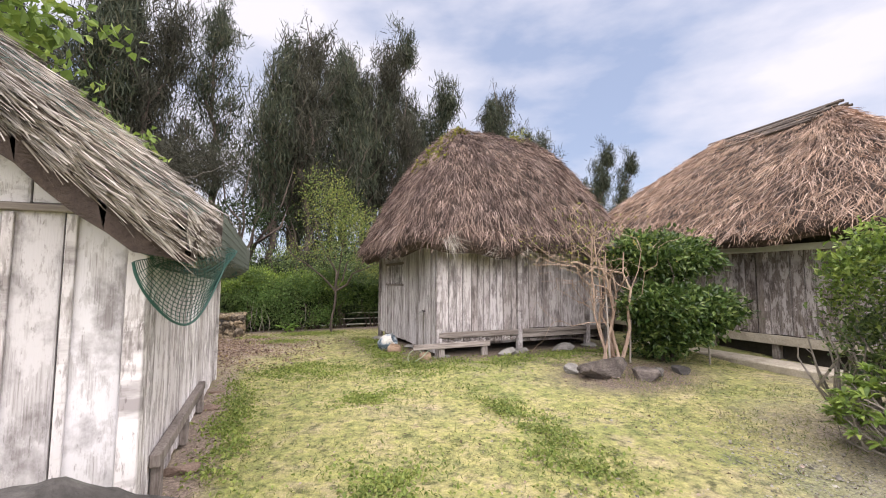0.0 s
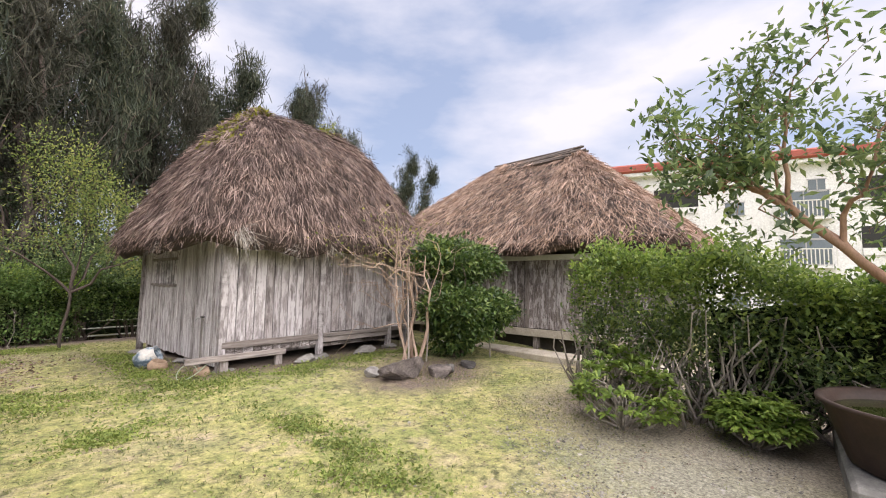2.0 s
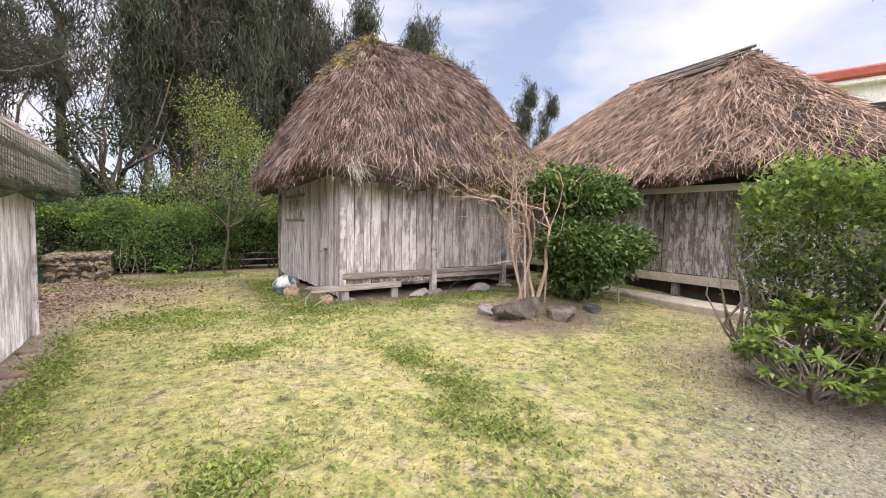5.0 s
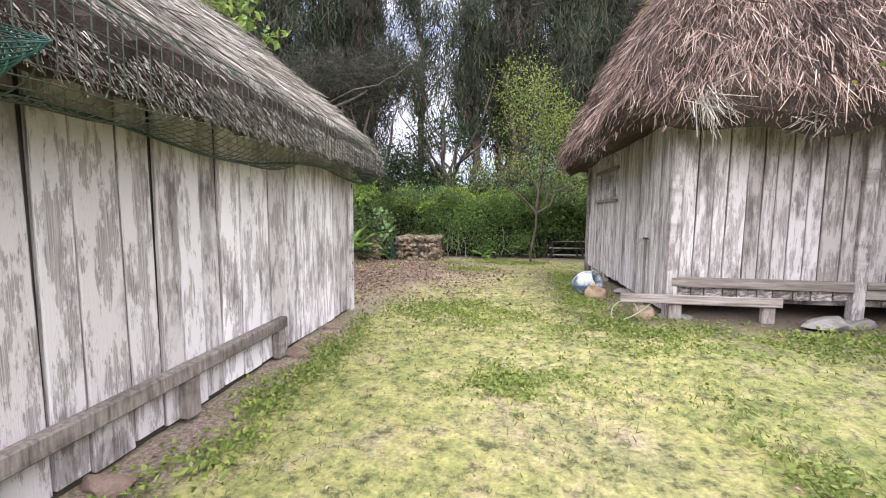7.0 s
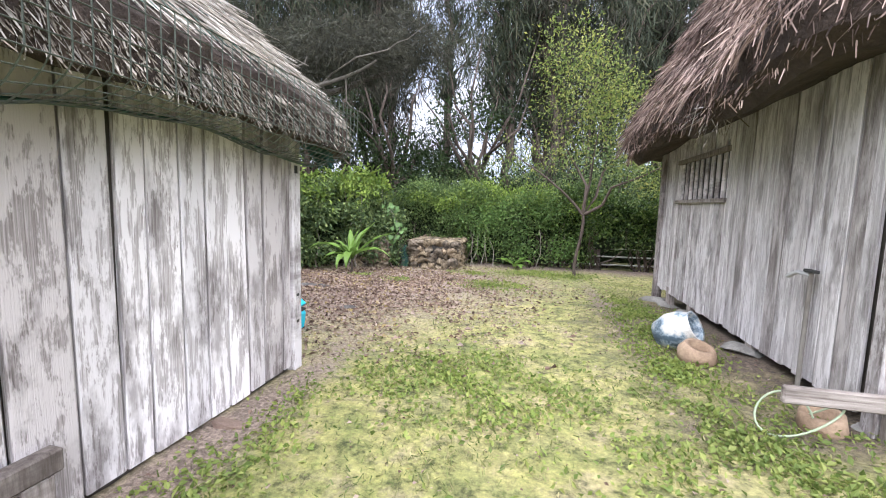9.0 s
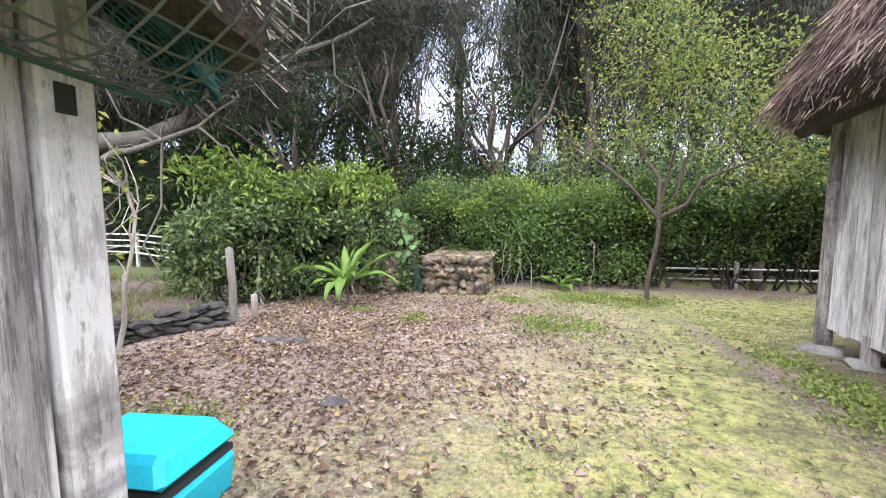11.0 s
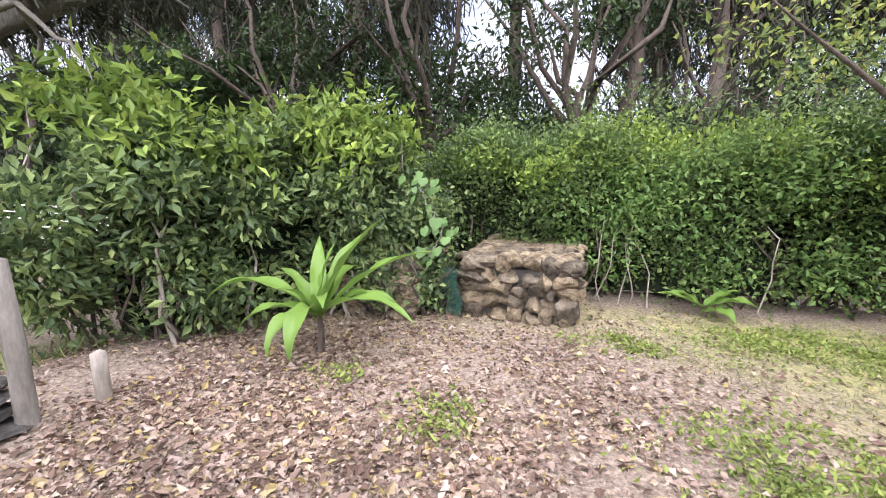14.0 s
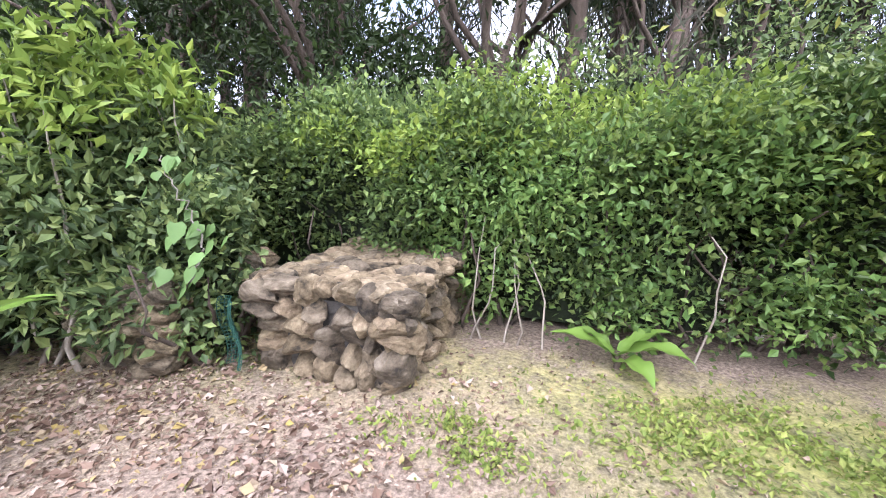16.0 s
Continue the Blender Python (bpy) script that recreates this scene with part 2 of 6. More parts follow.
M = {
    "board_pale": weathered("board_pale", (0.76, 0.74, 0.755), (0.40, 0.375, 0.375), (0.17, 0.15, 0.14), 0.48),
    "board_house": weathered("board_house", (0.55, 0.525, 0.53), (0.31, 0.282, 0.28), (0.12, 0.10, 0.095), 0.49),
    "board_gable": weathered("board_gable", (0.66, 0.65, 0.665), (0.52, 0.505, 0.51), (0.24, 0.22, 0.21), 0.47),
    "board_grey": weathered("board_grey", (0.68, 0.66, 0.665), (0.46, 0.44, 0.44), (0.18, 0.155, 0.145), 0.5),
    "board_dark": weathered("board_dark", (0.52, 0.49, 0.48), (0.17, 0.14, 0.125), (0.06, 0.046, 0.04), 0.51),
    "beam": weathered("beam", (0.40, 0.37, 0.34), (0.25, 0.22, 0.20), (0.10, 0.08, 0.07), 0.7, (0.05, 1, 1)),
    "beam_up": weathered("beam_up", (0.42, 0.39, 0.37), (0.26, 0.23, 0.21), (0.10, 0.08, 0.07), 0.7),
    "post_pale": weathered("post_pale", (0.66, 0.64, 0.645), (0.42, 0.395, 0.39), (0.18, 0.16, 0.15), 0.48, metric=True),
    "post_house": weathered("post_house", (0.50, 0.475, 0.475), (0.28, 0.255, 0.25), (0.11, 0.09, 0.085), 0.52, metric=True),
    # backing is near-black: shade in board gaps and under floors is painted in
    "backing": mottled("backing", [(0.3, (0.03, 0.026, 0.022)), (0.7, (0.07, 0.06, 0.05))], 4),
    # thatch body near-black: shade below eaves and between strands is in its colour
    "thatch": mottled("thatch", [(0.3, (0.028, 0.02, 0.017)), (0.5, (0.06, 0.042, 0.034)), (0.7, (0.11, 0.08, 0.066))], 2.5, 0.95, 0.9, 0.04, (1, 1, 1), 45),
    "straw": strands("straw", [(0.045, 0.03, 0.027), (0.135, 0.094, 0.083), (0.265, 0.195, 0.172), (0.45, 0.36, 0.325)], 0.85, clump=1.0),
    "straw_tan": strands("straw_tan", [(0.15, 0.092, 0.068), (0.34, 0.228, 0.17), (0.49, 0.36, 0.29), (0.62, 0.49, 0.42)], 0.85, clump=0.55),
    "straw_grey": strands("straw_grey", [(0.10, 0.085, 0.07), (0.22, 0.195, 0.165), (0.33, 0.31, 0.285), (0.47, 0.45, 0.43)], 0.85, clump=0.6),
    "moss": strands("moss", [(0.12, 0.13, 0.02), (0.22, 0.23, 0.03), (0.30, 0.29, 0.05)], 0.9),
    "hedge_leaf": strands("hedge_leaf", [(0.075, 0.125, 0.055), (0.125, 0.20, 0.075), (0.185, 0.28, 0.10), (0.28, 0.38, 0.13)], 0.45, 0.42, clump=0.75),
    "loose_leaf": strands("loose_leaf", [(0.06, 0.10, 0.035), (0.12, 0.19, 0.055), (0.20, 0.28, 0.08), (0.30, 0.37, 0.10)], 0.45, 0.45, clump=0.5),
    "bark_old": mottled("bark_old", [(0.3, (0.075, 0.065, 0.056)), (0.65, (0.17, 0.155, 0.135))], 6, 0.9, 0.8, 0.03, (1, 1, 0.3)),
    "stone_red": mottled("stone_red", [(0.3, (0.15, 0.10, 0.08)), (0.6, (0.27, 0.195, 0.155))], 9, 0.95, 0.8, 0.02),
    "bush_leaf": strands("bush_leaf", [(0.06, 0.10, 0.048), (0.12, 0.185, 0.08), (0.185, 0.265, 0.11), (0.29, 0.37, 0.14)], 0.45, 0.4, clump=0.6),
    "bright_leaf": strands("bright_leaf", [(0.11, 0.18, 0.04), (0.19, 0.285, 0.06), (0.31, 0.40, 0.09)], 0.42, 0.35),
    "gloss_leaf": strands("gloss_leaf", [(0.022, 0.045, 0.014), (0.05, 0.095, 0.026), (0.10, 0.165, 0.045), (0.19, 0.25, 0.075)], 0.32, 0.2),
    "yellow_leaf": strands("yellow_leaf", [(0.09, 0.13, 0.03), (0.18, 0.23, 0.045), (0.28, 0.29, 0.06), (0.34, 0.30, 0.07)], 0.5, 0.35),
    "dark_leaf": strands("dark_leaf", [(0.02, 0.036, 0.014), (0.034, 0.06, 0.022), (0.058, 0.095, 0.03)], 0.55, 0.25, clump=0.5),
    "needle": strands("needle", [(0.02, 0.03, 0.02), (0.038, 0.052, 0.033), (0.062, 0.078, 0.048), (0.10, 0.10, 0.066)], 0.75, 0.2, clump=0.5),
    "needle_brown": strands("needle_brown", [(0.027, 0.03, 0.022), (0.046, 0.048, 0.035), (0.078, 0.076, 0.056)], 0.8, 0.2, clump=0.5),
    "grass": strands("grass", [(0.08, 0.115, 0.035), (0.16, 0.20, 0.065), (0.27, 0.275, 0.11), (0.36, 0.32, 0.18)], 0.7, 0.3),
    "grass_green": strands("grass_green", [(0.11, 0.16, 0.04), (0.19, 0.25, 0.06), (0.30, 0.34, 0.10)], 0.6, 0.3),
    "litter": strands("litter", [(0.07, 0.047, 0.035), (0.14, 0.09, 0.07), (0.22, 0.155, 0.125), (0.30, 0.225, 0.19), (0.38, 0.31, 0.275), (0.30, 0.235, 0.08)], 0.8, 0.1),
    "bark": mottled("bark", [(0.3, (0.06, 0.045, 0.038)), (0.6, (0.13, 0.10, 0.085))], 5, 0.95, 0.9, 0.03, (1, 1, 0.25)),
    "bark_pale": mottled("bark_pale", [(0.3, (0.20, 0.17, 0.145)), (0.6, (0.38, 0.34, 0.30))], 7, 0.9, 0.6, 0.01, (1, 1, 0.3)),
    "bark_cream": mottled("bark_cream", [(0.3, (0.26, 0.23, 0.19)), (0.6, (0.46, 0.42, 0.36))], 9, 0.9, 0.5, 0.01, (1, 1, 0.3)),
    "bark_red": mottled("bark_red", [(0.3, (0.20, 0.10, 0.065)), (0.65, (0.42, 0.27, 0.19))], 6, 0.8, 0.5, 0.01, (1, 1, 0.25)),
    "bark_grey": mottled("bark_grey", [(0.3, (0.13, 0.115, 0.10)), (0.65, (0.27, 0.25, 0.225))], 6, 0.9, 0.7, 0.02, (1, 1, 0.3)),
    "stone": mottled("stone", [(0.34, (0.045, 0.038, 0.03)), (0.44, (0.21, 0.172, 0.125)), (0.57, (0.40, 0.34, 0.26)), (0.70, (0.60, 0.54, 0.44))], 1.6, 0.95, 1.0, 0.05, (1, 1, 1), 9, True, True),
    "stone_dark": mottled("stone_dark", [(0.3, (0.035, 0.032, 0.03)), (0.5, (0.08, 0.074, 0.07)), (0.7, (0.17, 0.16, 0.145))], 4, 0.95, 0.9, 0.03),
    "rock_brown": mottled("rock_brown", [(0.3, (0.05, 0.042, 0.038)), (0.5, (0.12, 0.10, 0.09)), (0.7, (0.24, 0.205, 0.18))], 5, 0.95, 0.9, 0.03),
    "stone_grey": mottled("stone_grey", [(0.3, (0.16, 0.15, 0.14)), (0.6, (0.30, 0.29, 0.27))], 6, 0.95, 0.8, 0.02),
    "concrete": mottled("concrete", [(0.3, (0.12, 0.115, 0.11)), (0.5, (0.22, 0.215, 0.20)), (0.7, (0.33, 0.32, 0.30))], 4, 0.9, 0.5, 0.01),
    "paving": mottled("paving", [(0.3, (0.32, 0.28, 0.22)), (0.6, (0.50, 0.45, 0.37))], 5, 0.9, 0.5, 0.01),
    "iron": mottled("iron", [(0.3, (0.032, 0.019, 0.015)), (0.65, (0.065, 0.038, 0.029))], 4, 0.6, 0.3, 0.004),
    "fence_white": plain("fence_white", (0.66, 0.66, 0.62), 0.6),
    "blue": plain("blue", (0.03, 0.50, 0.66), 0.42),
    "wall_white": mottled("wall_white", [(0.3, (0.70, 0.70, 0.69)), (0.7, (0.80, 0.80, 0.79))], 1.2, 0.85, 0.1, 0.004),
    "roof_red": mottled("roof_red", [(0.3, (0.32, 0.075, 0.055)), (0.7, (0.42, 0.12, 0.09))], 3, 0.8, 0.3, 0.01),
    # near-black for plain black parts and for shade painted into openings
    "shade_and_black": plain("shade_and_black", (0.03, 0.03, 0.03), 0.9),
    "glass_far": plain("glass_far", (0.16, 0.19, 0.21), 0.12),
    "net": plain("net", (0.016, 0.075, 0.06), 0.6),
    "net_grey": plain("net_grey", (0.07, 0.085, 0.07), 0.7),
    "pottery": mottled("pottery", [(0.40, (0.08, 0.12, 0.16)), (0.46, (0.30, 0.37, 0.43)), (0.51, (0.56, 0.55, 0.52)), (0.62, (0.64, 0.62, 0.58))], 5, 0.5, 0.2, 0.004),
    "pottery_blue": plain("pottery_blue", (0.07, 0.16, 0.24), 0.3),
    "terracotta": mottled("terracotta", [(0.3, (0.20, 0.13, 0.085)), (0.6, (0.40, 0.29, 0.20))], 5, 0.9, 0.5, 0.012),
    "bamboo": mottled("bamboo", [(0.3, (0.07, 0.055, 0.05)), (0.6, (0.17, 0.14, 0.12))], 8, 0.8, 0.3, 0.006),
    "bark_tan": mottled("bark_tan", [(0.3, (0.26, 0.17, 0.12)), (0.65, (0.50, 0.38, 0.30))], 6, 0.8, 0.5, 0.01, (1, 1, 0.25)),
    "tree_leaf": strands("tree_leaf", [(0.08, 0.12, 0.04), (0.15, 0.21, 0.06), (0.24, 0.29, 0.08), (0.35, 0.36, 0.10)], 0.5, 0.42),
    "banana": strands("banana", [(0.10, 0.19, 0.04), (0.15, 0.26, 0.055), (0.22, 0.34, 0.085)], 0.4, 0.35),
    "vine_leaf": strands("vine_leaf", [(0.12, 0.22, 0.08), (0.18, 0.30, 0.11), (0.25, 0.38, 0.15)], 0.5, 0.35),
    "pebbles": strands("pebbles", [(0.08, 0.075, 0.065), (0.17, 0.16, 0.14), (0.27, 0.25, 0.22), (0.40, 0.38, 0.34)], 0.9),
    "hedge_bright": strands("hedge_bright", [(0.10, 0.185, 0.06), (0.155, 0.265, 0.08), (0.24, 0.36, 0.11)], 0.45, 0.4),
    "hose": plain("hose", (0.30, 0.36, 0.24), 0.5),
    "pipe": plain("pipe", (0.38, 0.38, 0.38), 0.5),
}
m, n, l, b = shade("water", 0.05)
b.inputs["Base Color"].default_value = (0.03, 0.035, 0.012, 1)
M["water"] = m


# ---- mesh helpers ----
def fast_mesh(name, verts, polys, smooth=False):
    """A mesh from arrays; polys all have the same number of corners."""
    v, f = np.asarray(verts, np.float32).reshape(-1, 3), np.asarray(polys, np.int32)
    me = bpy.data.meshes.new(name)
    k = f.shape[1]
    me.vertices.add(len(v))
    me.loops.add(f.size)
    me.polygons.add(len(f))
    me.vertices.foreach_set("co", v.ravel())
    me.loops.foreach_set("vertex_index", f.ravel())
    me.polygons.foreach_set("loop_start", np.arange(0, f.size, k, dtype=np.int32))
    me.polygons.foreach_set("use_smooth", np.full(len(f), smooth))
    me.update(calc_edges=True)
    me.validate()
    return me


def put(name, me, material, parent=None, label="", m=None):
    if material and not me.materials:
        me.materials.append(M[material])
    ob = new(name, me)
    if m is not None:
        ob.matrix_basis = m
    if parent:
        ob.parent = parent
    if label:
        tagged(ob, label)
    return ob


def part(name, bm, material, parent=None, label="", m=None, smooth=False):
    me = bpy.data.meshes.new(name)
    for f in bm.faces:
        f.smooth = smooth
    bm.to_mesh(me)
    bm.free()
    return put(name, me, material, parent, label, m)


def thing(name, label, category, m=None, group="", kind=""):
    ob = new(name)
    ob.empty_display_size = 0.2
    if m is not None:
        ob.matrix_basis = m
    return tagged(ob, label, category, group, kind)


def box_bm(x0, x1, y0, y1, z0, z1, bevel=0.0, bm=None):
    bm = bm or bmesh.new()
    made = bmesh.ops.create_cube(bm, size=1.0, matrix=Matrix.Translation(((x0 + x1) / 2, (y0 + y1) / 2, (z0 + z1) / 2)) @ Matrix.Diagonal((x1 - x0, y1 - y0, z1 - z0, 1)))
    if bevel:
        edges = list({e for v in made["verts"] for e in v.link_edges})
        bmesh.ops.bevel(bm, geom=edges, offset=bevel, segments=1, affect="EDGES")
    return bm


def tube(points, radii, sides=7):
    """Vertices and quads of a tapering tube through the points."""
    p = np.asarray(points, float)
    r = np.interp(np.linspace(0, 1, len(p)), np.linspace(0, 1, len(radii)), radii)
    d = np.gradient(p, axis=0)
    d /= np.linalg.norm(d, axis=1)[:, None] + 1e-9
    ref = np.where(np.abs(d[:, 2:3]) > 0.9, [[1.0, 0, 0]], [[0, 0, 1.0]])
    a = np.cross(d, ref)
    a /= np.linalg.norm(a, axis=1)[:, None] + 1e-9
    c = np.cross(d, a)
    t = np.linspace(0, 2 * np.pi, sides, endpoint=False)
    v = p[:, None] + r[:, None, None] * (np.cos(t)[None, :, None] * a[:, None] + np.sin(t)[None, :, None] * c[:, None])
    q = [(i * sides + j, i * sides + (j + 1) % sides, (i + 1) * sides + (j + 1) % sides, (i + 1) * sides + j) for i in range(len(p) - 1) for j in range(sides)]
    return v.reshape(-1, 3), np.array(q)


def join(parts):
    vs, fs, k = [], [], 0
    for v, f in parts:
        vs.append(v)
        fs.append(np.asarray(f) + k)
        k += len(v)
    return np.concatenate(vs), np.concatenate(fs)


def bend(p0, p1, rng, wob=0.1, steps=7, sag=0.0):
    """A crooked line between two points."""
    p0, p1 = np.asarray(p0, float), np.asarray(p1, float)
    t = np.linspace(0, 1, steps)[:, None]
    w = np.cumsum(rng.normal(0, 1, (steps, 3)), axis=0)
    w -= w[0] + (w[-1] - w[0]) * t
    span = np.linalg.norm(p1 - p0)
    out = p0 + (p1 - p0) * t + w * wob * span / steps
    out[:, 2] += sag * np.sin(np.pi * t[:, 0])
    return out


def unit(v):
    return v / (np.linalg.norm(v, axis=-1, keepdims=True) + 1e-9)


def leaf_cloud(points, rng, length, width, out=None, up=0.4, lean=0.6, fold=0.18):
    """One folded diamond leaf at every point."""
    n = len(points)
    d = rng.normal(0, 1, (n, 3))
    if out is not None:
        d = unit(d) + lean * out * 1.6
    d[:, 2] += up * rng.normal(0.2, 0.6, n)
    d = unit(d)
    nrm = unit(rng.normal(0, 0.7, (n, 3)) + [0, 0, 1.0])
    s = unit(np.cross(d, nrm))
    nrm = np.cross(s, d)
    size = rng.uniform(0.6, 1.3, (n, 1))
    L, W = length * size, width * size * rng.uniform(0.8, 1.2, (n, 1))
    v = np.stack([points, points + d * L * 0.45 + s * W / 2 + nrm * fold * W, points + d * L - nrm * fold * L * 0.4, points + d * L * 0.45 - s * W / 2 + nrm * fold * W], axis=1)
    return v.reshape(-1, 3), np.arange(4 * n).reshape(-1, 4)


def blades(points, dirs, rng, length, width):
    """Thin four-cornered strands from the points along dirs."""
    n = len(points)
    s = unit(np.cross(dirs, rng.normal(0, 1, (n, 3))))
    L, W = length * rng.uniform(0.5, 1.3, (n, 1)), width * rng.uniform(0.6, 1.4, (n, 1))
    v = np.stack([points - s * W / 2, points + s * W / 2, points + dirs * L + s * W * 0.3, points + dirs * L - s * W * 0.3], axis=1)
    return v.reshape(-1, 3), np.arange(4 * n).reshape(-1, 4)


def clumped(rng, n, per, shape, spread):
    """Points in tufts: shape(k) gives k tuft centres and their outward ways."""
    c, o = shape(max(1, n // per))
    pts = np.repeat(c, per, axis=0) + rng.normal(0, spread, (len(c) * per, 3))
    return pts, np.repeat(o, per, axis=0)


def ball(rng, centre, radii, hollow=0.6, rough=0.25):
    def f(k):
        o = unit(rng.normal(0, 1, (k, 3)))
        r = rng.uniform(hollow, 1.0, (k, 1)) ** 0.6
        w = 1 + rough * np.sin(o[:, :1] * 5 + centre[0]) * np.cos(o[:, 1:2] * 4 + o[:, 2:] * 3)
        return np.asarray(centre) + o * r * w * np.asarray(radii), o
    return f


def slab(rng, p0, p1, half, z0, z1, rough=0.15, ztop=None):
    """Hedge: tufts near the faces of an upright box along the line p0 to p1."""
    p0, p1 = np.asarray(p0, float), np.asarray(p1, float)
    d = p1 - p0
    length = np.linalg.norm(d)
    d /= length
    s = np.array([-d[1], d[0]])

    def f(k):
        u, h = rng.uniform(0, length, k), rng.uniform(0, 1, k) ** 0.72
        top = rng.random(k) < 0.28
        side = np.where(rng.random(k) < 0.5, 1.0, -1.0)
        off = np.where(top, rng.uniform(-half, half, k), side * (half - np.abs(rng.normal(0, 0.12, k))))
        zt = z1 + rough * (0.55 * np.sin(u * 1.7 + p0[0]) + 0.4 * np.sin(u * 4.3) + 0.35 * np.abs(rng.normal(0, 1, k)))
        z = np.where(top, zt - np.abs(rng.normal(0, 0.08, k)), z0 + (zt - z0) * h)
        lump = 0.6 * np.sin(u * 2.9 + z * 2.1 + p0[0]) * np.cos(z * 3.3 - u * 1.3) + 0.4 * np.sin(u * 7.1 - z * 5.3 + 2.0 * np.sin(u * 1.1))
        off = off + np.sign(off) * rough * 0.75 * lump - np.sign(off) * 0.10 * (1 - h) ** 2
        p = np.stack([p0[0] + d[0] * u + s[0] * off, p0[1] + d[1] * u + s[1] * off, z], axis=1)
        o = np.stack([s[0] * np.sign(off) * ~top, s[1] * np.sign(off) * ~top, np.where(top, 1.0, 0.25)], axis=1)
        return p, o
    return f


def sstep(a, b, x):
    t = np.clip((np.asarray(x, float) - a) / (b - a), 0, 1)
    return t * t * (3 - 2 * t)


def ground_z(x, y):
    x, y = np.asarray(x, float), np.asarray(y, float)
    z = 0.06 + 0.12 * sstep(2.2, 4.6, x) * sstep(5.0, 7.2, y) * (1 - sstep(9, 12, y))
    z = z - 0.17 * sstep(10.2, 14.0, y) - 0.45 * sstep(15.6, 17.2, y)
    z = z - 0.10 * sstep(-2.9, -3.6, x) * sstep(15, 12, y)
    return z


def gz(x, y):
    return float(ground_z(x, y))


# ---- ground ----
def build_ground():
    def axis(lo, hi, step, far):
        near = np.arange(lo, hi + 1e-6, step)
        grow = np.cumsum(step * 1.35 ** np.arange(1, 24))
        grow = grow[grow < far]
        return np.concatenate([(lo - grow)[::-1], near, hi + grow])
    xs, ys = axis(-6, 12, 0.12, 420), axis(-2, 18, 0.12, 420)
    gx, gy = np.meshgrid(xs, ys, indexing="ij")
    rng = np.random.default_rng(3)
    z = ground_z(gx, gy)
    near = (gx > -7) & (gx < 13) & (gy > -3) & (gy < 19)
    z = z + near * (0.012 * np.sin(gx * 2.1 + np.sin(gy * 1.3)) * np.cos(gy * 1.7) + rng.normal(0, 0.004, gx.shape))
    z = z + near * 0.035 * np.exp(-((gx - 5.4) ** 2 / 2.5 + (gy - 6.9) ** 2 / 0.25))
    nx, ny = len(xs), len(ys)
    i, j = np.meshgrid(np.arange(nx - 1), np.arange(ny - 1), indexing="ij")
    a = (i * ny + j).ravel()
    me = fast_mesh("ground", np.stack([gx, gy, z], -1), np.stack([a, a + ny, a + ny + 1, a + 1], 1), True)
    m, n, l, b = shade("lawn", 0.95)
    big, mid, fine = field(n, l, 0.55, detail=5, shift=False), field(n, l, 3.4, detail=9, rough=0.7, shift=False), field(n, l, 38, detail=6, rough=0.75, shift=False)
    r1 = ramp_node(n, [(0.30, (0.07, 0.09, 0.03)), (0.41, (0.17, 0.195, 0.065)), (0.52, (0.31, 0.295, 0.12)), (0.62, (0.36, 0.295, 0.20)), (0.74, (0.22, 0.185, 0.16))])
    l.new(mid, r1.inputs["Fac"])
    r2 = ramp_node(n, [(0.35, (0.14, 0.18, 0.05)), (0.52, (0.29, 0.285, 0.11)), (0.66, (0.29, 0.25, 0.17))])
    l.new(big, r2.inputs["Fac"])
    lawn = blend(n, l, 0.42, r1.outputs["Color"], r2.outputs["Color"])
    speck = field(n, l, 11, detail=8, rough=0.72, shift=False)
    r3 = ramp_node(n, [(0.37, (0.22, 0.25, 0.19)), (0.46, (0.88, 0.88, 0.86)), (0.60, (1.36, 1.31, 1.24))])
    l.new(speck, r3.inputs["Fac"])
    lawn = blend(n, l, 0.9, lawn, r3.outputs["Color"], "MULTIPLY")
    # bare soil under the leaf litter, gravel by the stone basin, mown field beyond the edging
    geo, sep = n.new("ShaderNodeNewGeometry"), n.new("ShaderNodeSeparateXYZ")
    l.new(geo.outputs["Position"], sep.inputs[0])

    def spot(cx, cy, rx, ry, soft):
        sub, div, ln, ad, mp = n.new("ShaderNodeVectorMath"), n.new("ShaderNodeVectorMath"), n.new("ShaderNodeVectorMath"), n.new("ShaderNodeMath"), n.new("ShaderNodeMapRange")
        sub.operation, div.operation, ln.operation, ad.operation = "SUBTRACT", "MULTIPLY", "LENGTH", "MULTIPLY_ADD"
        sub.inputs[1].default_value = (cx, cy, 0)
        div.inputs[1].default_value = (1 / rx, 1 / ry, 0)
        l.new(geo.outputs["Position"], sub.inputs[0])
        l.new(sub.outputs[0], div.inputs[0])
        l.new(div.outputs[0], ln.inputs[0])
        l.new(mid, ad.inputs[0])
        ad.inputs[1].default_value = 1.1
        l.new(ln.outputs["Value"], ad.inputs[2])
        mp.inputs["From Min"].default_value, mp.inputs["From Max"].default_value = 1.55 + soft, 1.55 - soft
        l.new(ad.outputs[0], mp.inputs["Value"])
        return mp.outputs[0]
    earth_and_shade = ramp_node(n, [(0.3, (0.07, 0.052, 0.04)), (0.7, (0.20, 0.155, 0.125))])
    l.new(fine, earth_and_shade.inputs["Fac"])
    soil = ramp_node(n, [(0.3, (0.12, 0.088, 0.07)), (0.7, (0.38, 0.30, 0.255))])
    l.new(fine, soil.inputs["Fac"])
    litter = ramp_node(n, [(0.3, (0.16, 0.13, 0.10)), (0.7, (0.38, 0.32, 0.26))])
    l.new(fine, litter.inputs["Fac"])
    gravel = ramp_node(n, [(0.3, (0.13, 0.125, 0.095)), (0.7, (0.41, 0.39, 0.31))])
    l.new(fine, gravel.inputs["Fac"])
